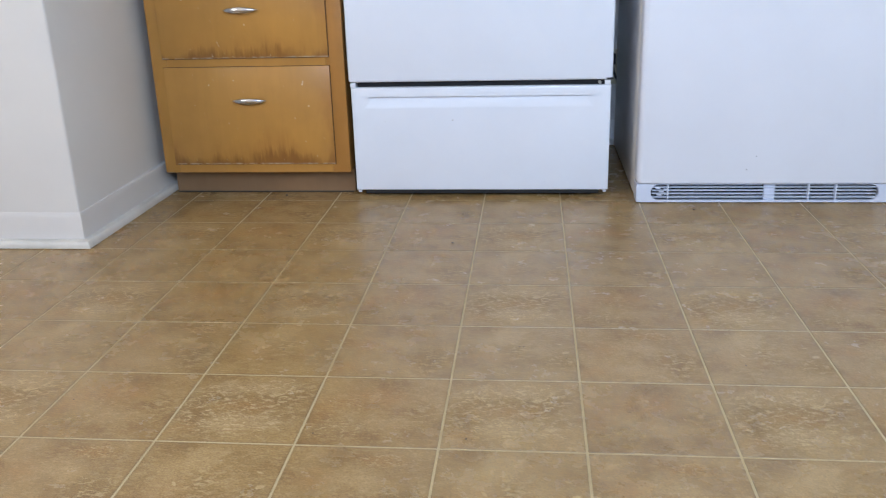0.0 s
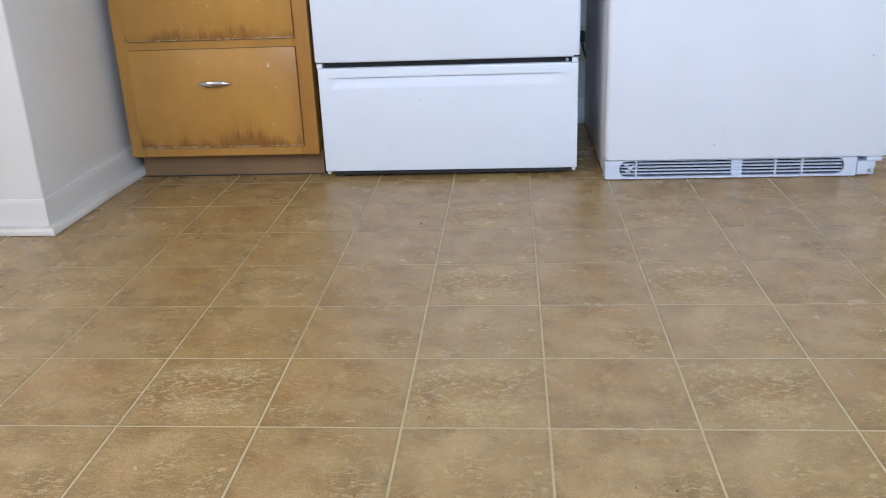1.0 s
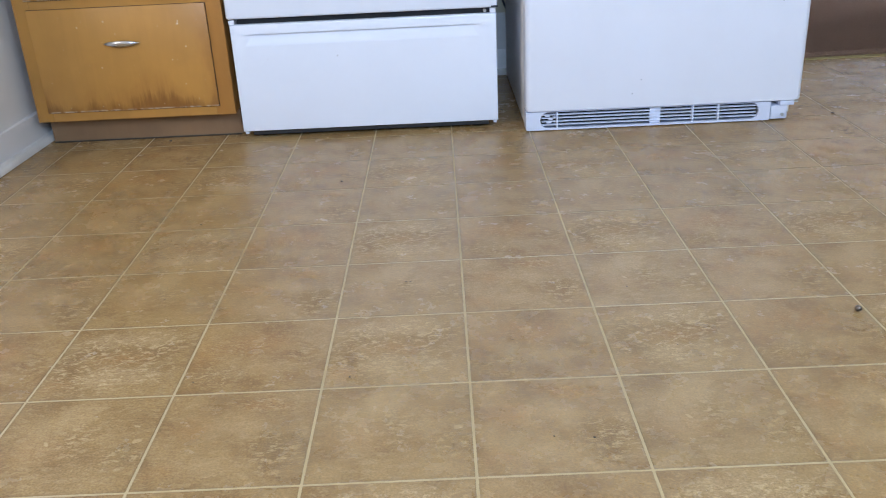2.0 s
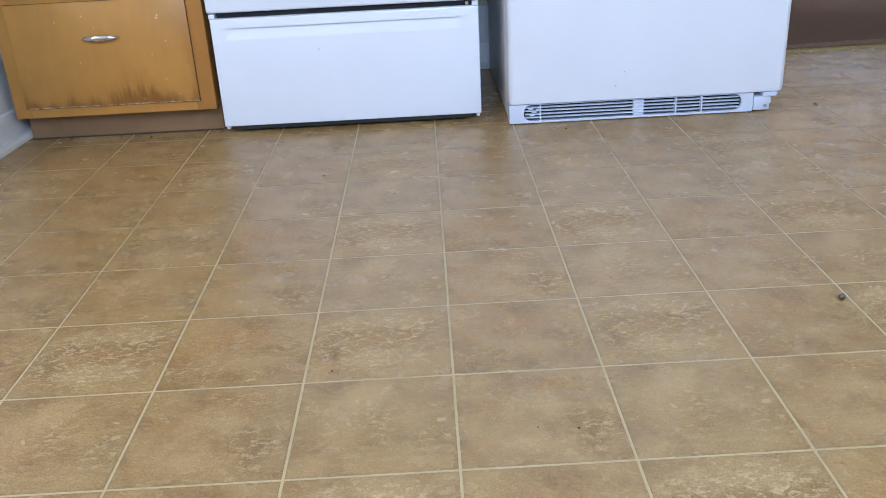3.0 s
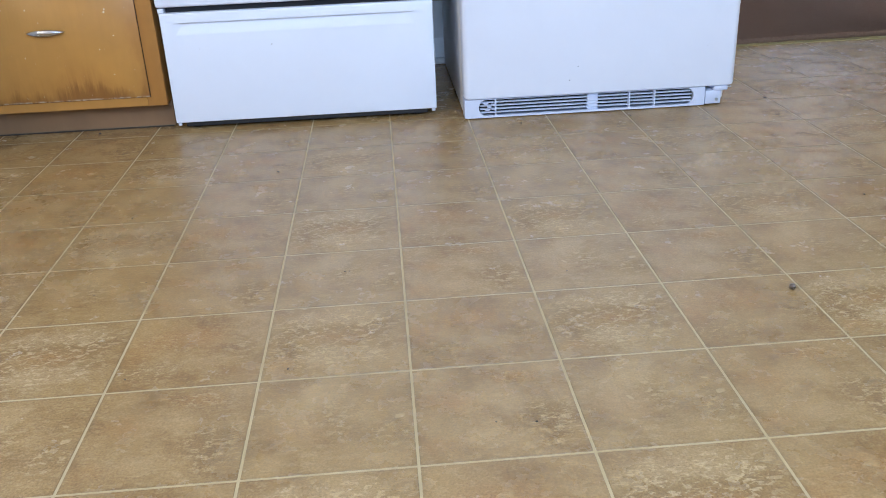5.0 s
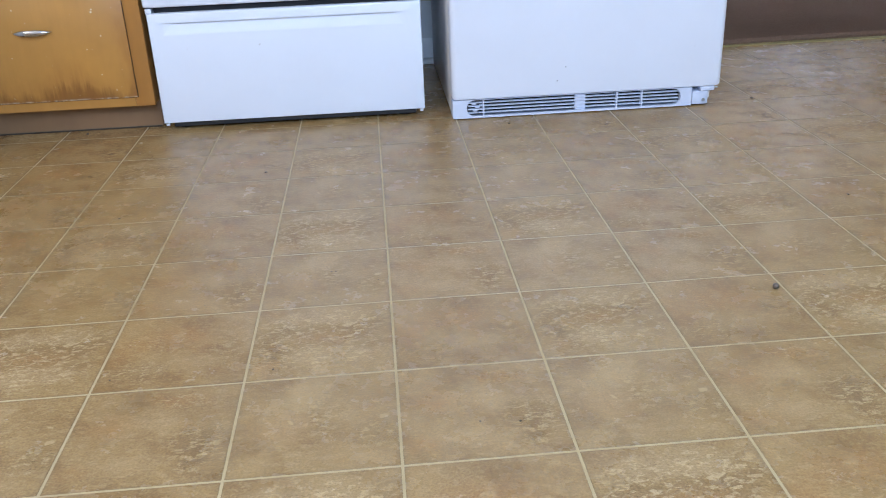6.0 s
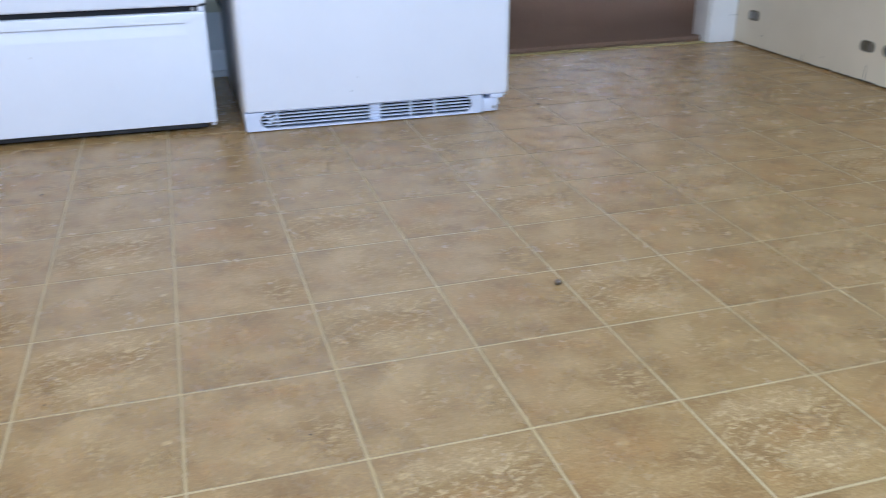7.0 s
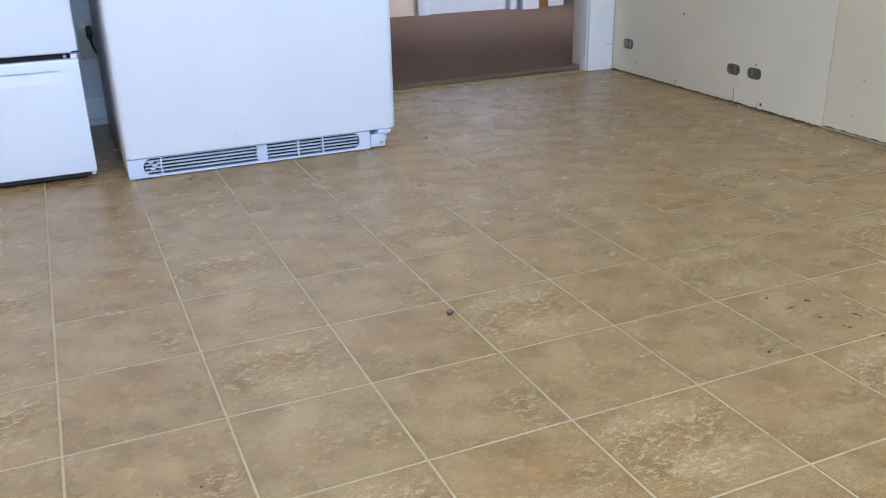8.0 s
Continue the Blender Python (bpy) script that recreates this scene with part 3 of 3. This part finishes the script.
def pull_mesh(cx, y, cz):
    """A slim boat-shaped pull, hollow behind, on two short feet."""
    out = bmesh.new()
    rings = []
    n = 20
    for k in range(n + 1):
        u = -1 + 2 * k / n
        w = max(0.0012, 0.0088 * (1 - abs(u) ** 2.2) ** 0.75)
        d = 0.004 + 0.016 * (1 - u * u) ** 0.6
        ring = []
        for i in range(9):
            a = math.pi * i / 8
            ring.append(out.verts.new((cx + 0.051 * u, y - d + 0.004 * (1 - math.sin(a)), cz + w * math.cos(a))))
        for i in range(7, 0, -1):
            a = math.pi * i / 8
            ring.append(out.verts.new((cx + 0.051 * u, y - d + 0.0018 + 0.0045 * (1 - math.sin(a)), cz + 0.82 * w * math.cos(a))))
        rings.append(ring)
    for r0, r1 in zip(rings, rings[1:]):
        for i in range(16):
            out.faces.new((r0[i], r0[(i + 1) % 16], r1[(i + 1) % 16], r1[i]))
    out.faces.new(rings[0])
    out.faces.new(rings[-1])
    for s in (-0.038, 0.038):
        rod((cx + s, y, cz), (cx + s, y - 0.010, cz), 0.0035, 10, out)
    return out


PAINT_DROPS = ((-1.024, 0.341, 0.0016), (-0.949, 0.354, 0.0018), (-0.743, 0.347, 0.0022), (-0.745, 0.340, 0.0026), (-0.731, 0.277, 0.0018), (-0.774, 0.242, 0.0015), (-0.747, 0.172, 0.0016), (-0.985, 0.462, 0.0016), (-0.70, 0.60, 0.0018))
DROP_PAINT = plain("dried_cream_paint", (0.68, 0.58, 0.40), 0.5)
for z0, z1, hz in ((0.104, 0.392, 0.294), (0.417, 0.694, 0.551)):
    # Added dark strip: the shade in the gap round each drawer, as colour.
    part("rabbet", box(-1.1568, -0.6616, CF - 0.0014, CF + 0.0002, z0 - 0.0016, z1 + 0.0010), GAP_SHADE, cab, "dark brown strip for the shaded gap round the drawer")
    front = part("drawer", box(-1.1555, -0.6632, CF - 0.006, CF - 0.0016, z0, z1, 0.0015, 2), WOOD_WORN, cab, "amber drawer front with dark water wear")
    for x, z, r in PAINT_DROPS:
        if z0 < z < z1:
            part("paint_drop", rod((x, CF - 0.0068, z), (x, CF - 0.0058, z), r, 8), DROP_PAINT, front, "pale dried paint drop")
    part("handle", pull_mesh(-0.907, CF - 0.006, hz), CHROME, front, "slim chrome pull")

# ---- kitchen range ----
RX0, RX1, RY = -0.608, 0.1395, 1.140
rng = thing("kitchen_range", (-0.237, 1.50, 0), "white enamel kitchen range with storage drawer below oven", "range")
part("body", box(RX0 + 0.003, RX1 - 0.002, RY + 0.034, 1.835, 0.046, 0.905, 0.004, 2), ENAMEL, rng)
part("cooktop", box(RX0, RX1, RY + 0.006, 1.838, 0.906, 0.925, 0.006, 2), ENAMEL, rng)
part("oven_door", box(RX0 - 0.002, RX1 + 0.001, RY - 0.004, RY + 0.028, 0.342, 0.78, 0.007, 3), ENAMEL, rng)
part("control_panel", box(RX0, RX1, RY + 0.002, RY + 0.028, 0.786, 0.902, 0.005, 2), ENAMEL, rng)
# Filler added in the open gap; its near-black colour is the gap's shade.
part("seal", box(RX0 + 0.022, RX1 - 0.020, RY + 0.0155, RY + 0.036, 0.3270, 0.347), RECESS_SHADE, rng, "near-black filler for the shade between oven door and drawer")


def drawer_front():
    """The drawer's face with a pressed finger ledge near its top."""
    x0, x1, z0, z1, y = RX0 + 0.003, RX1 - 0.002, 0.022, 0.3265, RY
    hx0, hx1, hz0, hz1, d = -0.571, 0.092, 0.264, 0.2995, 0.0105
    out = bmesh.new()
    V = lambda x, z, dy=0.0: out.verts.new((x, y + dy, z))
    b = 0.005
    o = [V(x0 + b, z0 + b), V(x1 - b, z0 + b), V(x1 - b, z1 - b), V(x0 + b, z1 - b)]
    e = [V(x0 + b * 0.3, z0 + b * 0.3, b * 0.3), V(x1 - b * 0.3, z0 + b * 0.3, b * 0.3), V(x1 - b * 0.3, z1 - b * 0.3, b * 0.3), V(x0 + b * 0.3, z1 - b * 0.3, b * 0.3)]
    s = [V(x0, z0, b), V(x1, z0, b), V(x1, z1, b), V(x0, z1, b)]
    k = [V(x0, z0, 0.030), V(x1, z0, 0.030), V(x1, z1, 0.030), V(x0, z1, 0.030)]
    h = [V(hx0, hz0), V(hx1, hz0), V(hx1, hz1), V(hx0, hz1)]
    p0, p1 = V(hx0 + 0.030, hz1 - 0.001, d), V(hx1 - 0.030, hz1 - 0.001, d)
    q0, q1 = V(hx0 + 0.008, hz0 + 0.006, 0.0018), V(hx1 - 0.008, hz0 + 0.006, 0.0018)
    for i in range(4):
        j = (i + 1) % 4
        out.faces.new((o[i], o[j], h[j], h[i]))
        out.faces.new((e[i], e[j], o[j], o[i]))
        out.faces.new((s[i], s[j], e[j], e[i]))
        out.faces.new((k[i], k[j], s[j], s[i]))
    out.faces.new((h[3], h[2], p1, p0))
    out.faces.new((q0, q1, p1, p0))
    out.faces.new((h[0], h[1], q1, q0))
    out.faces.new((h[0], q0, p0, h[3]))
    out.faces.new((h[1], h[2], p1, q1))
    out.faces.new(k)
    return out


# Added black bar that paints the range's shadow under the drawer.
part("base_rail", box(RX0 + 0.028, RX1 - 0.028, RY + 0.016, RY + 0.032, 0.007, 0.046, 0.002, 1), BLACK, rng, "added black bar for the shade under the drawer")
dr = part("storage_drawer", drawer_front(), ENAMEL, rng, "white drawer front with pressed finger ledge")
for x in (RX0 + 0.006, RX1 - 0.016):
    part("skirt_tab", box(x, x + 0.010, RY + 0.012, RY + 0.030, 0.012, 0.0215, 0.001, 1), ENAMEL, rng)
for x in (RX1 - 0.014, RX0 + 0.008):
    part("bumper", box(x - 0.006, x + 0.010, RY + 0.002, RY + 0.03, 0.3270, 0.3395, 0.001, 1), ENAMEL, rng)
part("latch_pin", rod((RX1 - 0.034, RY + 0.003, 0.3335), (RX1 - 0.034, RY + 0.03, 0.3335), 0.0045, 10), STEEL, rng)
part("corner_clip", box(RX1 - 0.016, RX1 + 0.002, RY - 0.0055, RY + 0.004, 0.3435, 0.3475, 0.0005, 1), BLACK, rng)
for x, y in ((RX0 + 0.055, RY + 0.060), (RX1 - 0.060, RY + 0.060), (RX0 + 0.055, 1.78), (RX1 - 0.060, 1.78)):
    f = rod((x, y, 0.0), (x, y, 0.012), 0.024, 18)
    rod((x, y, 0.012), (x, y, 0.046), 0.008, 10, f)
    part("foot", f, BLACK, rng, "black levelling foot")

# ---- refrigerator ----
FX0, FX1, FY = 0.211, 0.985, 1.077
fr = thing("refrigerator", (0.595, 1.45, 0), "white refrigerator with slotted kick grille below its door", "refrigerator")
part("body", box(FX0 + 0.001, FX1 - 0.004, FY + 0.062, 1.80, 0.004, 1.68, 0.006, 2), SIDE_SKIN, fr)
part("gasket", box(FX0 + 0.012, FX1 - 0.014, FY + 0.050, FY + 0.064, 0.075, 1.67), GASKET, fr)
part("door", rounded_slab(FX0, FX1, FY - 0.004, FY + 0.052, 0.0565, 1.685, 0.017, 0.003, 8, 0.008), FRIDGE_SKIN, fr)

for x, z in ((0.508, 0.099), (0.531, 0.137), (0.905, 0.335)):
    part("speck", rod((x, FY - 0.0085, z), (x, FY - 0.004, z), 0.0014, 8), GASKET, fr, "small grey speck")
GX0, GX1, GZ = FX0 + 0.001, 0.902, 0.0555
SX0, SX1, SZ0, SZ1 = 0.252, 0.870, 0.0085, 0.0545


def grille_face():
    """Kick plate with one long slot whose ends are round."""
    out = bmesh.new()
    r = (SZ1 - SZ0) / 2
    zc = (SZ0 + SZ1) / 2
    outer, inner = [], []
    n = 10
    for k in range(n + 1):
        a = -math.pi / 2 - math.pi * k / n
        inner.append((SX0 + r * 0.9 + r * 0.9 * math.cos(a), zc + r * math.sin(a)))
        outer.append((GX0, 0.003 + (GZ - 0.003) * k / n))
    for k in range(n + 1):
        a = math.pi / 2 - math.pi * k / n
        inner.append((SX1 - r * 0.9 + r * 0.9 * math.cos(a), zc + r * math.sin(a)))
        outer.append((GX1, GZ - (GZ - 0.003) * k / n))
    y = FY
    vi = [out.verts.new((x, y, z)) for x, z in inner]
    vd = [out.verts.new((x, y + 0.010, z)) for x, z in inner]
    vo = [out.verts.new((x, y, z)) for x, z in outer]
    vb = [out.verts.new((x, y + 0.060, z)) for x, z in outer]
    m = len(vi)
    for k in range(m):
        j = (k + 1) % m
        out.faces.new((vo[k], vo[j], vi[j], vi[k]))
        out.faces.new((vi[k], vi[j], vd[j], vd[k]))
        out.faces.new((vo[j], vo[k], vb[k], vb[j]))
    es = [e for e in out.edges if all(abs(v.co.y - y) < 1e-5 and abs(v.co.x - GX0) < 1e-5 for v in e.verts)]
    bmesh.ops.bevel(out, geom=es, offset=0.006, segments=3, profile=0.5, affect="EDGES", clamp_overlap=True)
    return out


gr = part("kick_grille", grille_face(), GRILLE_PLASTIC, fr, "pale plastic kick grille with dark slots")
# Black sheet added behind the slots to stand for the shade in there.
part("backing", box(SX0 - 0.01, SX1 + 0.01, FY + 0.048, FY + 0.052, 0.004, 0.0525), BLACK, gr)
for k in range(4):
    z = SZ0 + 0.0065 + k * 0.0096
    part("slat", box(SX0 + 0.004, SX1 - 0.004, FY + 0.0055, FY + 0.017, z, z + 0.0027, 0.0007, 1), GRILLE_PLASTIC, gr)
part("divider", box(0.564, 0.594, FY + 0.0085, FY + 0.020, SZ0, SZ1, 0.001, 1), GRILLE_PLASTIC, gr)
for x in (0.300, 0.684, 0.757):
    part("divider", box(x - 0.0018, x + 0.0018, FY + 0.0015, FY + 0.017, SZ0, SZ1), GRILLE_PLASTIC, gr)
for k, (x, z) in enumerate(((0.266, 0.040), (0.276, 0.030), (0.270, 0.021), (0.288, 0.036), (0.290, 0.024))):
    part("boss", box(x, x + 0.013, FY + 0.003, FY + 0.014, z, z + 0.0045, 0.001, 1), GRILLE_PLASTIC, gr)
part("end_cap", box(0.905, 0.952, FY + 0.003, FY + 0.06, 0.004, 0.0430, 0.003, 2), GRILLE_PLASTIC, fr)
part("screw", rod((0.938, FY + 0.003, 0.017), (0.938, FY - 0.0005, 0.017), 0.0045, 12), STEEL, fr)
hinge = part("hinge", box(0.928, 0.968, FY - 0.001, FY + 0.05, 0.0436, 0.0562, 0.002, 2), GRILLE_PLASTIC, fr, "white lower door hinge")
part("hinge_pin", rod((0.962, FY + 0.012, 0.0500), (0.982, FY + 0.012, 0.0500), 0.0025, 8), STEEL, hinge)
for x in (FX0 + 0.05, FX1 - 0.06):
    for y in (FY + 0.10, 1.74):
        part("roller", rod((x - 0.012, y, 0.012), (x + 0.012, y, 0.012), 0.012, 14), BLACK, fr)

# ---- outlet behind the appliances, with its plug and cord ----
plate = thing("wall_outlet", (0.20, ROOM_N, 0.28), "ivory wall outlet plate with a black plug in it", "outlet")
part("plate", box(0.164, 0.236, ROOM_N - 0.006, ROOM_N, 0.220, 0.342, 0.002, 2), IVORY, plate)
part("receptacle", box(0.184, 0.216, ROOM_N - 0.0085, ROOM_N - 0.004, 0.235, 0.268, 0.002, 2), IVORY, plate)
part("receptacle", box(0.184, 0.216, ROOM_N - 0.0085, ROOM_N - 0.004, 0.294, 0.327, 0.002, 2), IVORY, plate)
cordset = thing("power_cord", (0.20, ROOM_N, 0.30), "black appliance plug with its cord in the outlet", "cord")
part("plug", box(0.190, 0.209, ROOM_N - 0.036, ROOM_N - 0.008, 0.290, 0.330, 0.005, 2), BLACK, cordset)
cord = bmesh.new()
pts = [(0.200, ROOM_N - 0.022, 0.292), (0.204, ROOM_N - 0.026, 0.265), (0.212, ROOM_N - 0.03, 0.245), (0.222, ROOM_N - 0.034, 0.225), (0.24, ROOM_N - 0.04, 0.19)]
for a, b in zip(pts, pts[1:]):
    rod(a, b, 0.0038, 10, cord)
part("cord", cord, BLACK, cordset)


# ---- bare electrical boxes in the east wall ----
def wall_box(y0, y1, z0, z1, bars, label):
    ob = thing("outlet_box", (east_x((y0 + y1) / 2), (y0 + y1) / 2, z0), label, "outlet", "outlets in the cream wall")
    cy, cz, hy, hz = (y0 + y1) / 2, (z0 + z1) / 2, (y1 - y0) / 2, (z1 - z0) / 2
    c = 0.014
    ring = [(-hy, -hz + c), (-hy, hz - c), (-hy + c * 0.3, hz - c * 0.3), (-hy + c, hz), (hy - c, hz), (hy - c * 0.3, hz - c * 0.3), (hy, hz - c), (hy, -hz + c),
            (hy - c * 0.3, -hz + c * 0.3), (hy - c, -hz), (-hy + c, -hz), (-hy + c * 0.3, -hz + c * 0.3)]
    out = bmesh.new()
    loops = []
    for s, p in ((1.0, 0.0005), (1.0, 0.003), (0.90, 0.003), (0.86, 0.001)):
        loops.append([out.verts.new((east_x(cy + a * s) - p, cy + a * s, cz + b * s)) for a, b in ring])
    for l0, l1 in zip(loops, loops[1:]):
        for i in range(12):
            out.faces.new((l0[i], l0[(i + 1) % 12], l1[(i + 1) % 12], l1[i]))
    out.faces.new(loops[-1])
    part("box", out, BOX_STEEL, ob, "dark galvanised steel box")
    for y, w, h in bars:
        part("strap", east_slab(cy + y - w / 2, cy + y + w / 2, cz - hz * h, cz + hz * h, 0.0045, 0.004), STEEL, ob, "bright steel strap")
    return ob


wall_box(1.031, 1.096, 0.100, 0.136, ((-0.012, 0.006, 0.85),), "dark bare steel outlet box in the cream wall")
wall_box(0.925, 0.990, 0.101, 0.138, ((0.013, 0.006, 0.85),), "dark bare steel outlet box in the cream wall")
wall_box(1.681, 1.746, 0.102, 0.141, ((-0.016, 0.010, 0.7), (0.012, 0.014, 0.7), (0.026, 0.004, 0.6)), "bare outlet with bright receptacle near the doorway casing")

# ---- loose things on the floor ----
bead = thing("metal_bead", (0.649, -0.058, 0.0), "small dark metal bead lying on the vinyl floor", "bead")
bm = bmesh.new()
rings = []
for k in range(11):
    a = math.pi * (0.12 + 0.76 * k / 10)
    rings.append([bm.verts.new((0.649 + 0.0057 * math.sin(a) * math.cos(t), -0.058 + 0.0057 * math.cos(a), 0.0057 + 0.0057 * math.sin(a) * math.sin(t))) for t in [2 * math.pi * i / 16 for i in range(16)]])
for r0, r1 in zip(rings, rings[1:] + rings[:1]):
    for i in range(16):
        bm.faces.new((r0[i], r0[(i + 1) % 16], r1[(i + 1) % 16], r1[i]))
part("bead_shell", bm, plain("dark_bead_metal", (0.17, 0.135, 0.11), 0.35, 0.7), bead)

rd = random.Random(11)
crumbs = bmesh.new()


def crumb(x, y, s, stretch=1.0):
    out = bmesh.new()
    bmesh.ops.create_icosphere(out, subdivisions=1, radius=s)
    turn = rd.uniform(0, 3.1)
    for v in out.verts:
        c = v.co * rd.uniform(0.7, 1.2)
        c.x *= stretch
        c.z *= 0.5
        v.co = Vector((x + c.x * math.cos(turn) - c.y * math.sin(turn), y + c.x * math.sin(turn) + c.y * math.cos(turn), s * 0.4 + c.z))
    join(crumbs, out)


for x, y, s, st in ((1.195, -0.253, 0.0030, 1.2), (1.251, -0.293, 0.0036, 2.0), (1.205, -0.302, 0.0022, 4.0), (1.221, -0.353, 0.0016, 4.0), (1.237, -0.404, 0.0022, 1.5), (1.232, -0.396, 0.002, 1.2),
                    (1.053, -0.411, 0.0026, 1.6), (1.076, -0.417, 0.0014, 1.4), (1.260, -0.450, 0.0020, 1.5), (1.285, -0.372, 0.0018, 6.0), (1.508, -0.173, 0.0022, 1.3), (1.882, 1.787, 0.0060, 1.4),
                    (0.983, 0.335, 0.0026, 1.3), (1.102, 1.123, 0.0045, 1.2), (0.107, -0.364, 0.0014, 1.2), (0.160, -0.371, 0.0020, 1.2), (0.293, 0.071, 0.0014, 1.2), (-0.105, 0.132, 0.0018, 1.2),
                    (-0.097, 0.132, 0.0015, 1.2), (-0.182, -0.193, 0.0020, 1.4), (-0.281, 0.721, 0.0035, 1.2), (-0.570, 0.472, 0.0024, 1.2), (-0.826, 1.157, 0.0040, 1.3), (0.362, 1.012, 0.0032, 1.2), (0.672, 1.019, 0.0032, 1.3)):
    crumb(x, y, s, st)
for k in range(12):
    crumb(rd.uniform(0.150, 0.205), rd.uniform(1.22, 1.80), rd.uniform(0.0012, 0.0032), rd.uniform(1, 2))
for k in range(40):
    crumb(rd.uniform(-1.15, 2.2), rd.uniform(-0.6, 1.15), rd.uniform(0.0006, 0.0014), rd.uniform(1, 2.2))
for k in range(30):
    y = rd.uniform(0.0, 1.84)
    crumb(east_x(y) - rd.uniform(0.006, 0.02), y, rd.uniform(0.001, 0.003), rd.uniform(1, 2.5))
tagged(link("floor_crumbs", crumbs, CRUMB_AND_SHADE), "dark crumbs and grit scattered on the vinyl floor", "crumbs", "", "stuff")

# ---- the floor's printed tiles ----
T, JOINT, LOW = 0.2215, 0.0027, FLOOR_Z
TILE_MESH = {}


def tile_geometry():
    a, b, c = JOINT / 2, JOINT / 2 + 0.0009, T - JOINT / 2 - 0.0009
    d = T - JOINT / 2
    v = [(a, a, LOW - 0.001), (d, a, LOW - 0.001), (d, d, LOW - 0.001), (a, d, LOW - 0.001), (b, b, 0), (c, b, 0), (c, c, 0), (b, c, 0)]
    f = [(4, 5, 6, 7), (0, 1, 5, 4), (1, 2, 6, 5), (2, 3, 7, 6), (3, 0, 4, 7)]
    return v, f


def tile_mesh(name, cells, material):
    v0, f0 = tile_geometry()
    vs, fs = [], []
    for i, j in cells:
        k = len(vs)
        vs += [(x + i * T, y + j * T, z) for x, y, z in v0]
        fs += [tuple(n + k for n in f) for f in f0]
    me = bpy.data.meshes.new(name)
    me.from_pydata(vs, [], fs)
    uv = me.uv_layers.new(name="print")
    for loop in me.loops:
        x, y, z = v0[loop.vertex_index % 8]
        uv.data[loop.index].uv = (x / T, y / T)
    me.materials.append(material)
    return me


for key, m in TILE_MATS.items():
    TILE_MESH[key] = tile_mesh("tile", [(0, 0)], m)
rest = {key: [] for key in TILE_MATS}
for i in range(-12, 11):
    for j in range(-11, 9):
        if (i + 1) * T < ROOM_W or (j + 1) * T < ROOM_S or (i < -6 and j > 3):
            continue
        if -7 <= i <= 10 and -4 <= j <= 8:
            t = new("tile", TILE_MESH[(i % 2, j % 2)])
            t.location = (i * T, j * T, 0)
            t.parent = floor
        else:
            rest[(i % 2, j % 2)].append((i, j))
for key, cells in rest.items():
    o = new("tiles", tile_mesh("tiles", cells, TILE_MATS[key]))
    o.parent = floor
    tagged(o, "", "", "", "stuff")
